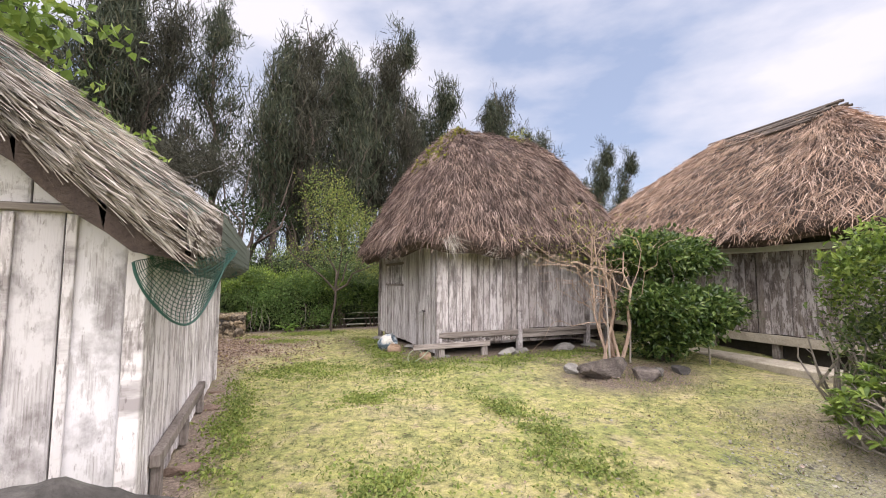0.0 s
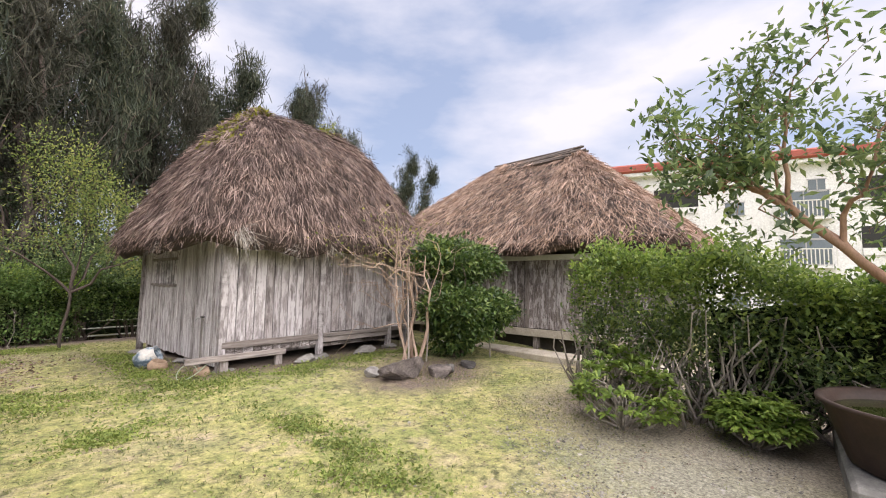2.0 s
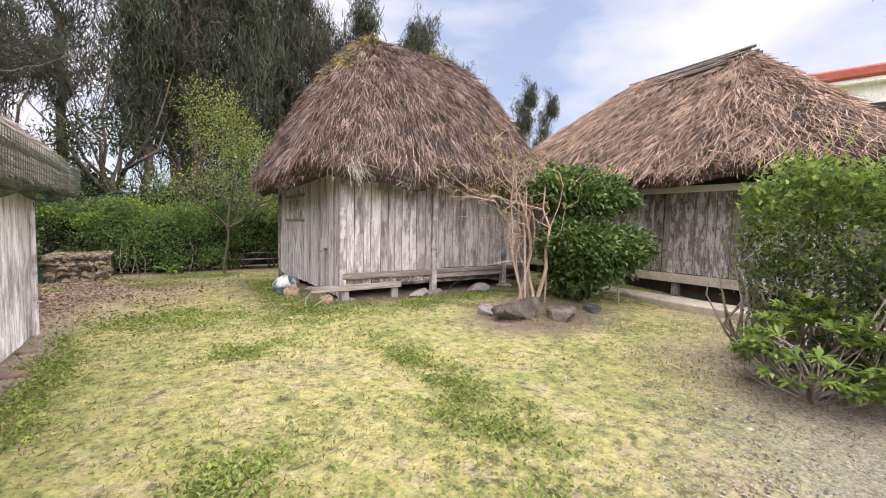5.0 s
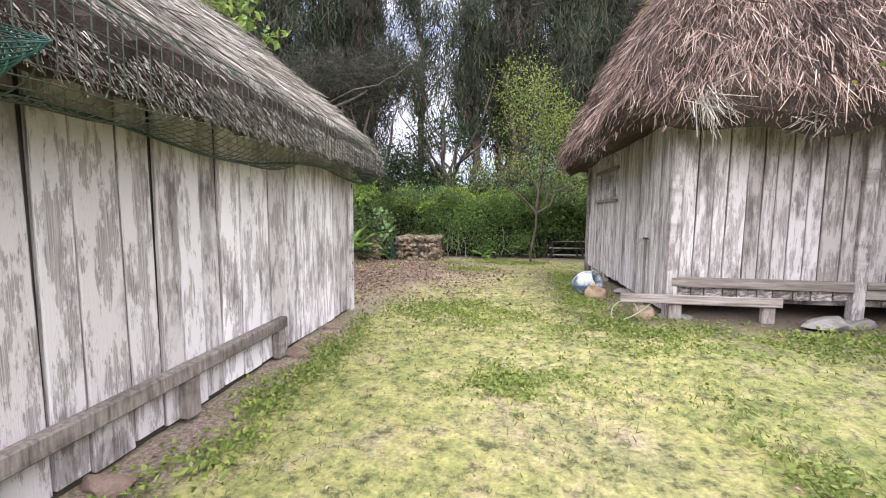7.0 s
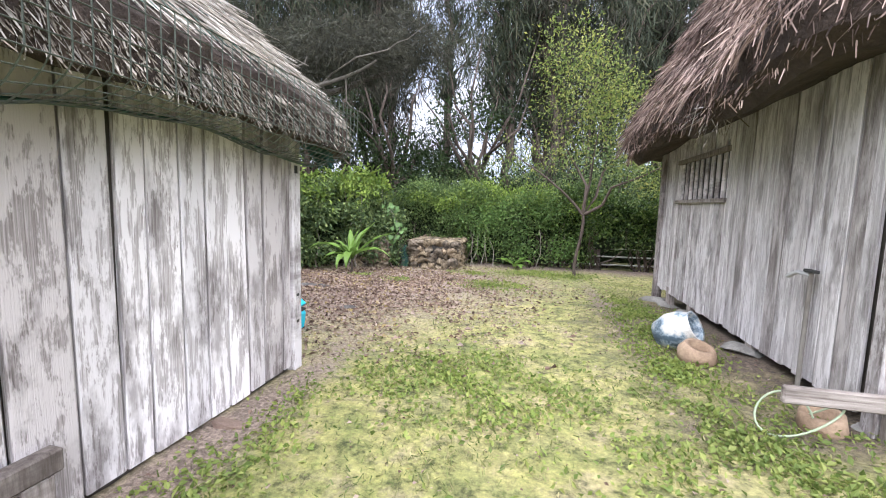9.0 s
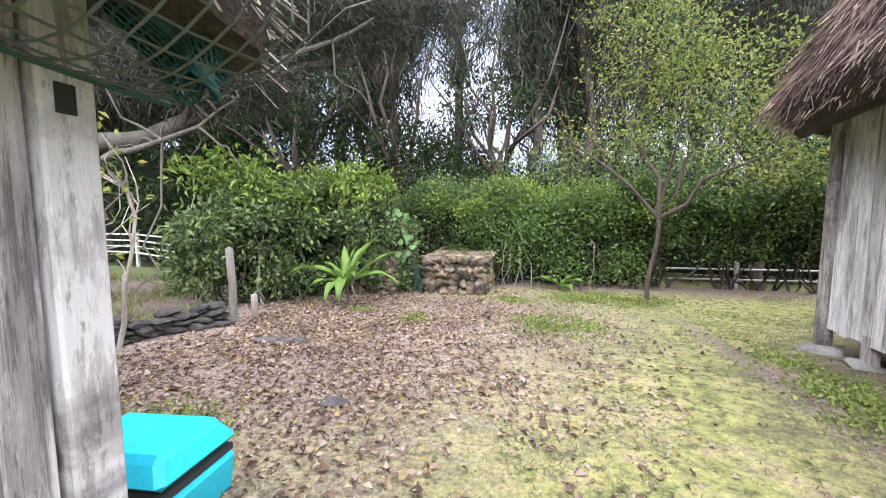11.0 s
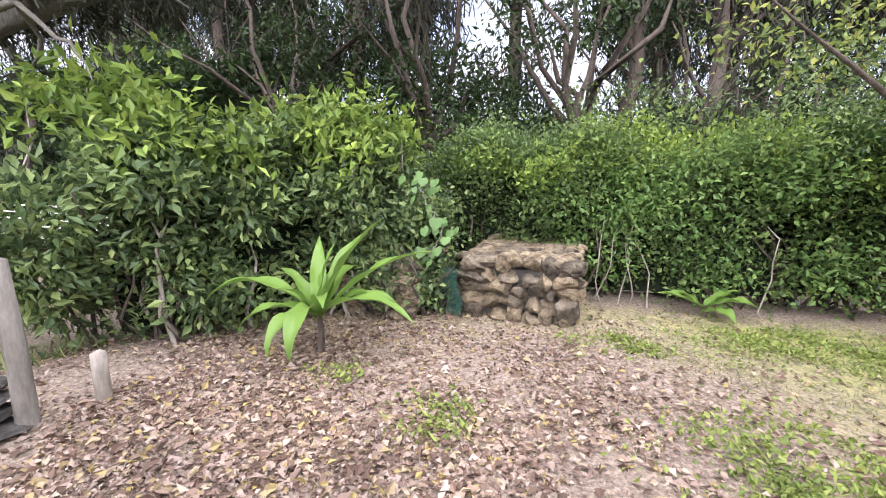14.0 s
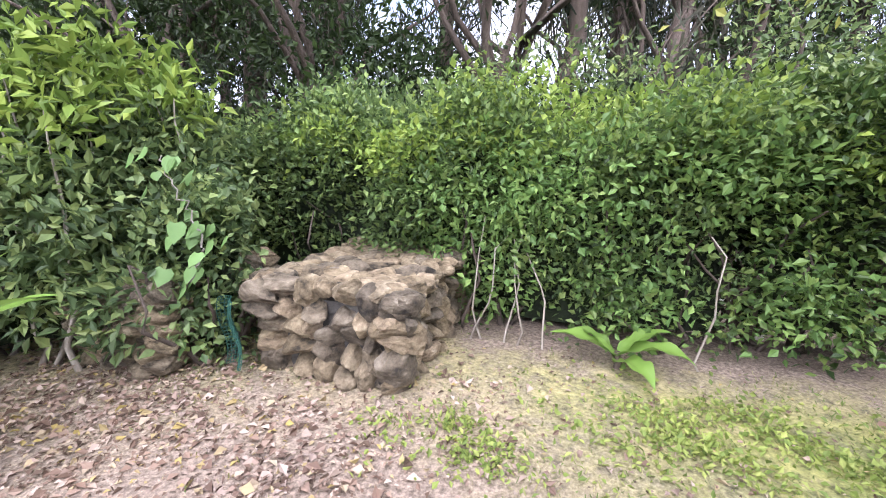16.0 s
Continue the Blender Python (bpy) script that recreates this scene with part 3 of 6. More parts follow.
    far = ramp_node(n, [(0.4, (0.07, 0.10, 0.032)), (0.6, (0.13, 0.15, 0.055))])
    l.new(big, far.inputs["Fac"])
    c = blend(n, l, spot(-11, 11, 9, 9, 0.12), lawn, far.outputs["Color"])
    c = blend(n, l, spot(-5.5, 13.2, 2.2, 1.2, 0.2), c, soil.outputs["Color"])
    c = blend(n, l, spot(-1.4, 11.2, 2.6, 2.8, 0.35), c, soil.outputs["Color"])
    c = blend(n, l, spot(-2.2, 9.1, 1.3, 0.9, 0.3), c, earth_and_shade.outputs["Color"])
    c = blend(n, l, spot(0.55, 12.7, 1.75, 1.7, 0.45), c, soil.outputs["Color"])
    c = blend(n, l, spot(9.6, 0.0, 3.0, 4.5, 0.2), c, litter.outputs["Color"])
    c = blend(n, l, spot(3.15, 10.9, 0.14, 2.2, 0.5), c, soil.outputs["Color"])
    c = blend(n, l, spot(2.5, 16.6, 9, 1.7, 0.2), c, soil.outputs["Color"])
    c = blend(n, l, spot(6.4, 5.9, 1.3, 0.8, 0.35), c, earth_and_shade.outputs["Color"])
    # dark earth that also paints the shade below the front boards and floor
    c = blend(n, l, spot(5.9, 7.95, 2.6, 0.35, 0.3), c, earth_and_shade.outputs["Color"])
    c = blend(n, l, spot(6.0, 10.0, 2.9, 3.0, 0.2), c, earth_and_shade.outputs["Color"])
    c = blend(n, l, spot(0.62, 6.1, 0.22, 3.0, 0.4), c, soil.outputs["Color"])
    c = blend(n, l, spot(6.9, 1.8, 1.6, 2.2, 0.25), c, litter.outputs["Color"])
    c = blend(n, l, spot(5.1, 1.9, 0.85, 0.85, 0.8), c, gravel.outputs["Color"])
    g = ramp_node(n, [(0.28, (0.45, 0.45, 0.45)), (0.62, (1.25, 1.25, 1.2))])
    l.new(fine, g.inputs["Fac"])
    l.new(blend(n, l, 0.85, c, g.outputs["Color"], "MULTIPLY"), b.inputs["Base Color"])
    relief(n, l, b, fine, 0.8, 0.03)
    me.materials.append(m)
    tagged(new("ground", me), "patchy yellow-green lawn with bare soil and gravel", "ground", kind="structure")


build_ground()


# ---- thatched roofs ----
def round_rect(x0, x1, y0, y1, r, k):
    """k points round a rounded rectangle, from the middle of the side at y0."""
    pts = []
    for cx, cy, a0 in ((x1 - r, y0 + r, -90), (x1 - r, y1 - r, 0), (x0 + r, y1 - r, 90), (x0 + r, y0 + r, 180)):
        for a in range(a0, a0 + 91, 10):
            pts.append((cx + r * math.cos(radians(a)), cy + r * math.sin(radians(a))))
    pts = np.array(pts + pts[:1])
    s = np.concatenate([[0], np.cumsum(np.linalg.norm(np.diff(pts, axis=0), axis=1))])
    t = np.linspace(0, s[-1], k, endpoint=False)
    return np.stack([np.interp(t, s, pts[:, 0]), np.interp(t, s, pts[:, 1])], 1)


class HipRoof:
    """Thatch over a rounded rectangle, rising to a short ridge along x."""

    def __init__(self, x0, x1, y0, y1, ze, zr, rx0, rx1, thick, radius, bulge, seed, mess=0.17, crease=None):
        self.k, self.rng, self.mess, self.crease = 160, np.random.default_rng(seed), mess, crease
        self.eave = round_rect(x0, x1, y0, y1, radius, self.k)
        yc = (y0 + y1) / 2
        self.ridge = np.stack([np.clip(self.eave[:, 0], rx0, rx1), np.clip(self.eave[:, 1], yc - 0.16, yc + 0.16)], 1)
        self.ze, self.zr, self.thick, self.bulge = ze, zr, thick, bulge
        self.wave = 0.05 * np.sin(np.linspace(0, 2 * np.pi, self.k, endpoint=False) * 7 + seed) + 0.03 * np.sin(np.linspace(0, 2 * np.pi, self.k, endpoint=False) * 17)

    def at(self, u, v):
        """The thatch's skin: u round the eave in steps, v from eave to ridge."""
        i = np.asarray(u, float) % self.k
        a = np.floor(i).astype(int)
        f = (i - a)[:, None]
        e = self.eave[a % self.k] * (1 - f) + self.eave[(a + 1) % self.k] * f
        r = self.ridge[a % self.k] * (1 - f) + self.ridge[(a + 1) % self.k] * f
        w = self.wave[a % self.k] * (1 - f[:, 0]) + self.wave[(a + 1) % self.k] * f[:, 0]
        v = np.asarray(v, float)
        xy = e + (r - e) * v[:, None]
        z = self.ze + self.thick + (self.zr - self.ze - self.thick) * (v + self.bulge * np.sin(np.pi * v)) + w * (1 - v)
        if self.crease is not None:
            z = z - 0.11 * np.exp(-((i - self.crease) / 0.55) ** 2) * np.clip(1.4 - v * 1.6, 0, 1)
        return np.concatenate([xy, z[:, None]], 1)

    def body(self):
        k, rings = self.k, []
        u = np.arange(k)
        e = self.at(u, np.zeros(k))
        c = self.eave.mean(0)
        inner = c + (self.eave - c) * 0.72
        rings.append(np.concatenate([inner, np.full((k, 1), self.ze + 0.22)], 1))
        lip = c + (self.eave - c) * 0.955
        rings.append(np.concatenate([lip, (self.ze + self.wave * 1.3)[:, None]], 1))
        mid = e.copy()
        mid[:, :2] = c + (self.eave - c) * 1.0
        mid[:, 2] = self.ze + self.thick * 0.4 + self.wave
        rings.append(mid)
        for v in np.concatenate([[0.0, 0.02], np.linspace(0.06, 1, 22)]):
            p = self.at(u, np.full(k, v))
            p += self.rng.normal(0, 0.018, p.shape) + 0.02 * np.sin(v * 60)
            rings.append(p)
        n = len(rings)
        q = [(a * k + j, a * k + (j + 1) % k, (a + 1) * k + (j + 1) % k, (a + 1) * k + j) for a in range(n - 1) for j in range(k)]
        return fast_mesh("thatch", np.concatenate(rings), q, False)

    def straw(self, count, fringe, length=0.36, width=0.012):
        rng = self.rng
        u, v = rng.uniform(0, self.k, count), rng.uniform(0.0, 0.98, count) ** 1.15
        p = self.at(u, v)
        d = unit(self.at(u + rng.normal(0, 0.8, count), np.clip(v - 0.06, -0.06, 1)) - p)
        lift = unit(np.stack([p[:, 0] - self.eave[:, 0].mean(), p[:, 1] - self.eave[:, 1].mean(), np.full(count, 2.0)], 1))
        hump = 0.5 + 0.5 * np.sin(u * 0.9 + 3 * np.sin(v * 19)) * np.cos(v * 31 + u * 0.37)
        p = p + lift * (rng.uniform(0.0, 0.04, count) + 0.085 * hump)[:, None]
        d = unit(d + lift * rng.normal(0.02, 0.12, (count, 1)) + rng.normal(0, self.mess, (count, 3)))
        a = blades(p, d, rng, length, width)
        u = rng.uniform(0, self.k, fringe)
        p = self.at(u, rng.uniform(-0.01, 0.05, fringe))
        c = self.eave.mean(0)
        p[:, 2] -= rng.uniform(0, self.thick * 0.9, fringe)
        d = np.stack([(p[:, 0] - c[0]) * 0.09, (p[:, 1] - c[1]) * 0.09, np.full(fringe, -0.75)], 1) + rng.normal(0, 0.22, (fringe, 3))
        f = blades(p, unit(d), rng, length * 0.28, width)
        return fast_mesh("straw", *join([a, f]))


def unit_plank():
    """A board one metre each way, its long front edges chamfered."""
    c = [(-0.5, 0.5), (-0.5, -0.3), (-0.46, -0.5), (0.46, -0.5), (0.5, -0.3), (0.5, 0.5)]
    v = [(x, y, z) for z in (0, 1) for x, y in c]
    f = [(j, (j + 1) % 6, (j + 1) % 6 + 6, j + 6) for j in range(6)] + [(0, 5, 4, 3), (0, 3, 2, 1), (6, 7, 8, 9), (6, 9, 10, 11)]
    return fast_mesh("plank", v, f)


PLANK = {}


def plank_row(parent, p0, p1, z0, z1, width, material, seed, thick=0.022, tilt=0.4, name="plank", gap=0.010, jut=0.0):
    """Upright boards side by side from p0 to p1; their fronts face right of that way."""
    if material not in PLANK:
        PLANK[material] = unit_plank()
        PLANK[material].materials.append(M[material])
    rng = random.Random(seed)
    a, b = Vector(p0), Vector(p1)
    d = (b - a).normalized()
    out = Vector((d.y, -d.x))
    length, s = (b - a).length, 0.0
    turn = math.atan2(d.y, d.x)
    while s < length - 0.03:
        w = min(width * rng.uniform(0.75, 1.25), length - s)
        if length - s - w < width * 0.3:
            w = length - s
        c = a + d * (s + w / 2) + out * (jut + rng.uniform(-0.004, 0.006))
        lo, hi = (z(s + w / 2) if callable(z) else z for z in (z0, z1))
        lo += rng.uniform(-0.012, 0.012)
        ob = new(name, PLANK[material])
        ob.matrix_basis = Matrix.LocRotScale((c.x, c.y, lo), Euler((0, radians(rng.uniform(-tilt, tilt)), turn)), (w - gap, thick, hi - lo))
        ob.parent = parent
        s += w


# ---- the house with the barred window ----
HX0, HX1, HY0, HY1 = 4.0, 8.0, 8.0, 12.05
house = thing("thatched_house", "old raised timber hut with thick brown thatched roof", "house")


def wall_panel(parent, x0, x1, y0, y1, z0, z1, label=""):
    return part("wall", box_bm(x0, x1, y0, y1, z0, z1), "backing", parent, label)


w = wall_panel(house, HX0 + 0.05, HX1 - 0.05, HY0 + 0.02, HY0 + 0.09, 0.42, 2.45, "front wall of weathered pale boards")
plank_row(w, (HX0 + 0.1, HY0), (5.70, HY0), 0.58, 2.5, 0.16, "board_house", 1)
plank_row(w, (5.80, HY0), (7.41, HY0), 0.62, 2.5, 0.155, "board_house", 2)
plank_row(w, (7.50, HY0), (HX1 - 0.08, HY0), 0.62, 2.5, 0.15, "board_grey", 3)
plank_row(w, (HX0 + 0.1, HY0 + 0.01), (5.70, HY0 + 0.01), 0.40, 0.52, 0.16, "board_dark", 4)
w = wall_panel(house, HX0 + 0.02, HX0 + 0.09, HY0 + 0.1, HY1 - 0.05, 0.26, 2.4, "side wall of narrow grey boards")
WY0, WY1, WZ0, WZ1 = 9.99, 11.34, 1.47, 1.91
plank_row(w, (HX0, HY1 - 0.09), (HX0, WY1), 0.22, 2.45, 0.115, "board_grey", 5)
plank_row(w, (HX0, WY1), (HX0, WY0), 0.22, WZ0 - 0.03, 0.115, "board_grey", 6)
plank_row(w, (HX0, WY1), (HX0, WY0), WZ1 + 0.04, 2.45, 0.13, "board_grey", 7)
plank_row(w, (HX0, WY0), (HX0, HY0 + 0.1), 0.24, 2.45, 0.125, "board_grey", 8)
wall_panel(house, HX1 - 0.09, HX1 - 0.02, HY0 + 0.1, HY1 - 0.05, 0.26, 2.4)
wall_panel(house, HX0 + 0.05, HX1 - 0.05, HY1 - 0.09, HY1 - 0.02, 0.26, 2.4)
# flat dark panel behind the slats: the unlit interior is painted on
window = part("window", box_bm(HX0 + 0.005, HX0 + 0.018, WY0, WY1, WZ0, WZ1), "shade_and_black", house, "small barred window with wooden slats")
part("sill", box_bm(HX0 - 0.045, HX0 + 0.004, WY0 - 0.04, WY1 + 0.04, WZ0 - 0.05, WZ0 - 0.005, 0.006), "beam_up", window)
part("lintel", box_bm(HX0 - 0.045, HX0 + 0.004, WY0 - 0.04, WY1 + 0.04, WZ1 + 0.002, WZ1 + 0.055, 0.006), "beam_up", window)
for k in range(9):
    y = WY0 + 0.08 + k * (WY1 - WY0 - 0.16) / 8
    part("slat", box_bm(HX0 - 0.016, HX0 + 0.003, y - 0.036, y + 0.036, WZ0 - 0.004, WZ1, 0.005), "board_grey", window)
for x, y in ((HX0 + 0.03, HY0 - 0.01), (5.75, HY0 - 0.015), (7.455, HY0 - 0.015), (HX1 - 0.03, HY0 - 0.01), (HX0 + 0.0, HY1 - 0.03), (HX1 - 0.03, HY1 - 0.04)):
    part("post", box_bm(x - 0.055, x + 0.055, y - 0.05, y + 0.05, gz(x, y) - 0.02, 2.45, 0.008), "post_house", house)
for y in (9.3, 10.7, 11.5):
    part("post", box_bm(HX0 - 0.01, HX0 + 0.08, y - 0.05, y + 0.05, gz(4, y) - 0.05, 0.3, 0.008), "beam_up", house)
part("beam", box_bm(HX0 + 0.02, 5.70, HY0 - 0.062, HY0 - 0.015, 0.505, 0.61, 0.008), "beam", house, "weathered sill beam under the front boards")
part("beam", box_bm(5.80, 7.40, HY0 - 0.08, HY0 - 0.012, 0.54, 0.61, 0.008), "beam", house)
part("beam", box_bm(5.805, 7.40, HY0 - 0.06, HY0 + 0.0, 0.44, 0.535, 0.008), "beam", house)
part("beam", box_bm(7.51, HX1 - 0.09, HY0 - 0.08, HY0 - 0.012, 0.53, 0.61, 0.008), "beam", house)
part("step_board", box_bm(3.50, 5.02, HY0 - 0.165, HY0 - 0.130, 0.345, 0.44, 0.008), "beam", house, "loose step board along the front")
for x in (4.05, 4.92):
    part("step_post", box_bm(x - 0.06, x + 0.06, HY0 - 0.128, HY0 - 0.07, gz(x, 7.9) - 0.02, 0.40, 0.008), "beam_up", house)
floor_bm = box_bm(HX0 + 0.1, HX1 - 0.1, HY0 + 0.1, HY1 - 0.1, 0.34, 0.40)
part("floor_boards", floor_bm, "board_dark", house)
roof1 = HipRoof(3.42, 8.58, 7.42, 12.62, 2.04, 5.16, 5.35, 6.85, 0.30, 1.0, 0.155, 11, 0.15, crease=127)
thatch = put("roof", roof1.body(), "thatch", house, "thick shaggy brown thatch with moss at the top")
put("straw", roof1.straw(60000, 9000, 0.27, 0.0085), "straw", thatch)


def moss_patch(roof, u, v, count, seed):
    rng = np.random.default_rng(seed)
    k = count // 10
    cu, cv = u[0] + (u[1] - u[0]) * rng.beta(2, 2, k), v[0] + (v[1] - v[0]) * rng.random(k)
    p = np.repeat(roof.at(cu, cv), 10, axis=0) + rng.normal(0, 0.05, (k * 10, 3)) * [1, 1, 0.6]
    p[:, 2] += 0.02
    return fast_mesh("moss", *leaf_cloud(p, rng, 0.075, 0.05, None, 0.6))


put("moss", moss_patch(roof1, (103, 127), (0.42, 0.98), 6500, 5), "moss", thatch, "yellow-green moss on the thatch")
put("moss", moss_patch(roof1, (126, 142), (0.80, 0.92), 420, 7), "moss", thatch)
put("moss", moss_patch(roof1, (0, 60), (0.93, 1.0), 700, 6), "moss", thatch)


def straw_tuft(parent, x, y, z, way, seed, n=60, length=0.28):
    """A loose bundle of straw slipping out at the eave."""
    rng = np.random.default_rng(seed)
    p = np.array([x, y, z]) + rng.normal(0, 0.05, (n, 3))
    d = unit(np.array(way) + rng.normal(0, 0.35, (n, 3)))
    tagged(put("loose_straw", fast_mesh("loose_straw", *blades(p, d, rng, length, 0.009)), "straw_grey", parent), kind="stuff")


straw_tuft(thatch, 4.0, 7.40, 2.26, (0.1, -0.55, -0.8), 301, 90, 0.30)
straw_tuft(thatch, 4.95, 7.44, 2.10, (-0.5, -0.2, -0.3), 302, 50, 0.26)
straw_tuft(thatch, 5.5, 7.40, 2.12, (0.0, -0.2, -1.0), 303, 24, 0.2)
straw_tuft(thatch, 3.55, 9.2, 2.14, (-0.4, -0.3, -0.6), 304, 50, 0.24)
weed = thing("roof_weed", "small green weed sprouting from the thatch", "weed", Matrix.Translation((6.75, 9.55, 4.75)))
rng = np.random.default_rng(305)
put("leaves", fast_mesh("leaves", *leaf_cloud(rng.normal(0, 0.16, (260, 3)) * [1.2, 0.8, 1] + [0, -0.05, 0.22], rng, 0.07, 0.03)), "yellow_leaf", weed)
put("stem", fast_mesh("stem", *tube(bend((0, 0, -0.15), (0.03, -0.05, 0.4), rng, 0.2), [0.008, 0.003], 5)), "bark_grey", weed)


# ---- the long shed ----
SX0, SX1, SY0, SY1 = -2.70, 0.46, 4.05, 8.18
shed = thing("thatched_shed", "grey board shed with a drooping netted thatched roof", "shed")
SEAM, SLOPE, RIDGE_X, RIDGE_Z = 1.955, 0.83, -1.12, 3.56


def shed_under(x):
    return RIDGE_Z - 0.36 - SLOPE * abs(x - RIDGE_X)


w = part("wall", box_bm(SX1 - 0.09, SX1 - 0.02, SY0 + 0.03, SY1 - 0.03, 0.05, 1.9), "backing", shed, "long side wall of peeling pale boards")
plank_row(w, (SX1, SY0 + 0.06), (SX1, SY1 - 0.10), lambda s: 0.09, 1.98, 0.185, "board_pale", 21, 0.026, 0.7, "plank", 0.013)
w = part("wall", box_bm(SX0 + 0.03, SX1 - 0.1, SY0 + 0.02, SY0 + 0.08, 0.05, SEAM - 0.02), "backing", shed, "gable wall of wide pale boards")
plank_row(w, (SX0, SY0), (SX1 - 0.06, SY0), 0.12, SEAM - 0.02, 0.27, "board_gable", 23, 0.022, 0.2)
for k in range(11):
    x = SX1 - 0.33 - k * 0.275
    part("batten", box_bm(x - 0.024, x + 0.024, SY0 - 0.036, SY0 - 0.012, 0.14, SEAM - 0.03, 0.004), "post_pale", w)
part("rail", box_bm(SX0, SX1 - 0.02, SY0 - 0.05, SY0 + 0.02, SEAM - 0.022, SEAM + 0.022, 0.006), "beam", shed, "thin rail across the gable")
gable = part("gable", box_bm(SX0 + 0.4, SX1 - 0.4, SY0 + 0.03, SY0 + 0.07, SEAM + 0.03, 2.3), "backing", shed)
plank_row(gable, (-2.45, SY0), (SX1 - 0.04, SY0), SEAM + 0.024, lambda s: shed_under(-2.45 + s) + 0.12, 0.27, "board_gable", 25, 0.022, 0.2)
w = part("wall", box_bm(SX0 + 0.03, SX1 - 0.03, SY1 - 0.08, SY1 - 0.02, 0.05, 1.9), "backing", shed)
plank_row(w, (SX1 - 0.06, SY1), (SX0, SY1), 0.10, 2.1, 0.24, "board_grey", 27)
part("wall", box_bm(SX0 + 0.02, SX0 + 0.08, SY0 + 0.1, SY1 - 0.1, 0.05, 1.9), "backing", shed)
part("gable", box_bm(-2.3, 0.1, SY1 - 0.08, SY1 - 0.03, 2.1, 2.5), "backing", shed)
for x, y in ((SX1 - 0.01, SY0 + 0.0), (SX1 - 0.01, SY1 - 0.045), (SX0, SY0 + 0.03), (SX0, SY1 - 0.04)):
    part("corner_post", box_bm(x - 0.05, x + 0.05, y - 0.05, y + 0.05, 0.06, 1.95, 0.006), "post_pale", shed)
sill = part("sill", box_bm(SX1 + 0.018, SX1 + 0.085, SY0 + 0.35, 6.54, 0.31, 0.40, 0.008), "beam_up", shed, "weathered sill timber along the side")
for y in (4.5, 5.5, 6.46):
    part("sill_block", box_bm(SX1 + 0.02, SX1 + 0.08, y - 0.05, y + 0.05, 0.08, 0.31, 0.006), "beam_up", sill)


def shed_roof():
    rng = np.random.default_rng(31)
    y0, y1, half, th = SY0 - 0.42, SY1 + 0.17, 1.92, 0.24
    top = [(x, RIDGE_Z - SLOPE * abs(x) + 0.05 * math.sin(math.pi * abs(x) / half)) for x in np.linspace(half, -half, 41)]
    low = [(x * 0.985, max(RIDGE_Z - 0.40 - SLOPE * abs(x), 2.05 - 0.16 * abs(x))) for x in np.linspace(-half, half, 31)]
    prof = np.array(top + low)
    ys = np.linspace(y0, y1, 60)
    rings, n = [], len(prof)
    for k, y in enumerate(ys):
        e = min(y - y0, y1 - y)
        droop = 0.16 * math.exp(-e / 0.25)
        p = np.column_stack([RIDGE_X + prof[:, 0], np.full(n, y), prof[:, 1]])
        p[:, 2] -= droop * 0.6
        p[:41, 2] -= droop * 0.5
        p += rng.normal(0, 0.010, p.shape)
        rings.append(p)
    v = np.concatenate(rings)
    q = [(a * n + j, (a + 1) * n + j, (a + 1) * n + (j + 1) % n, a * n + (j + 1) % n) for a in range(len(ys) - 1) for j in range(n)]
    for base in (0, (len(ys) - 1) * n):
        for j in range(30):
            q.append((base + j, base + j + 1, base + n - 1 - int((j + 1) * 30 / 40) if j < 40 else base, base + n - 1 - int(j * 30 / 40)))
    return fast_mesh("roof", v, q), (y0, y1, half, th)


roof_me, (RY0, RY1, RHALF, RTH) = shed_roof()
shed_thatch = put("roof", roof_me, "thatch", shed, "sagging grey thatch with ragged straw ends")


def shed_straw():
    rng = np.random.default_rng(32)
    n = 34000
    x, y = rng.uniform(-0.3, RHALF - 0.24, n), rng.uniform(RY0 + 0.05, RY1 - 0.05, n)
    e = np.minimum(y - RY0, RY1 - y)
    z = RIDGE_Z - SLOPE * np.abs(x) + 0.05 * np.sin(np.pi * np.abs(x) / RHALF) - 0.18 * np.exp(-e / 0.25) + rng.uniform(0, 0.03, n)
    d = np.stack([np.full(n, 1.0), rng.normal(0, 0.16, n), -SLOPE + rng.normal(0.02, 0.12, n)], 1)
    a = blades(np.stack([RIDGE_X + x, y, z], 1), unit(d), rng, 0.34, 0.006)
    # ragged eave
    n = 7000
    y = rng.uniform(RY0, RY1, n)
    p = np.stack([np.full(n, RIDGE_X + RHALF - 0.05), y, RIDGE_Z - SLOPE * RHALF - 0.01 - rng.uniform(0, RTH * 0.9, n) ** 1.4 * 1.5], 1)
    d = np.stack([rng.uniform(0.1, 0.9, n), rng.normal(0, 0.25, n), np.full(n, -0.8)], 1)
    f = blades(p, unit(d), rng, 0.10, 0.006)
    # ends of the bundles at both gables
    m = 9000
    x = rng.uniform(-RHALF + 0.2, RHALF - 0.2, m)
    end = rng.random(m) < 0.6
    h = rng.uniform(0, RTH, m)
    p = np.stack([RIDGE_X + x, np.where(end, RY0 + 0.02, RY1 - 0.02), RIDGE_Z - SLOPE * np.abs(x) - 0.12 - h], 1)
    d = np.stack([np.sign(x) * 0.9, np.where(end, -1, 1) * rng.uniform(0.02, 0.42, m), np.full(m, -SLOPE * 0.9)], 1) + rng.normal(0, 0.12, (m, 3))
    g = blades(p, unit(d), rng, 0.26, 0.007)
    return fast_mesh("straw", *join([a, f, g]))


put("straw", shed_straw(), "straw_grey", shed_thatch)


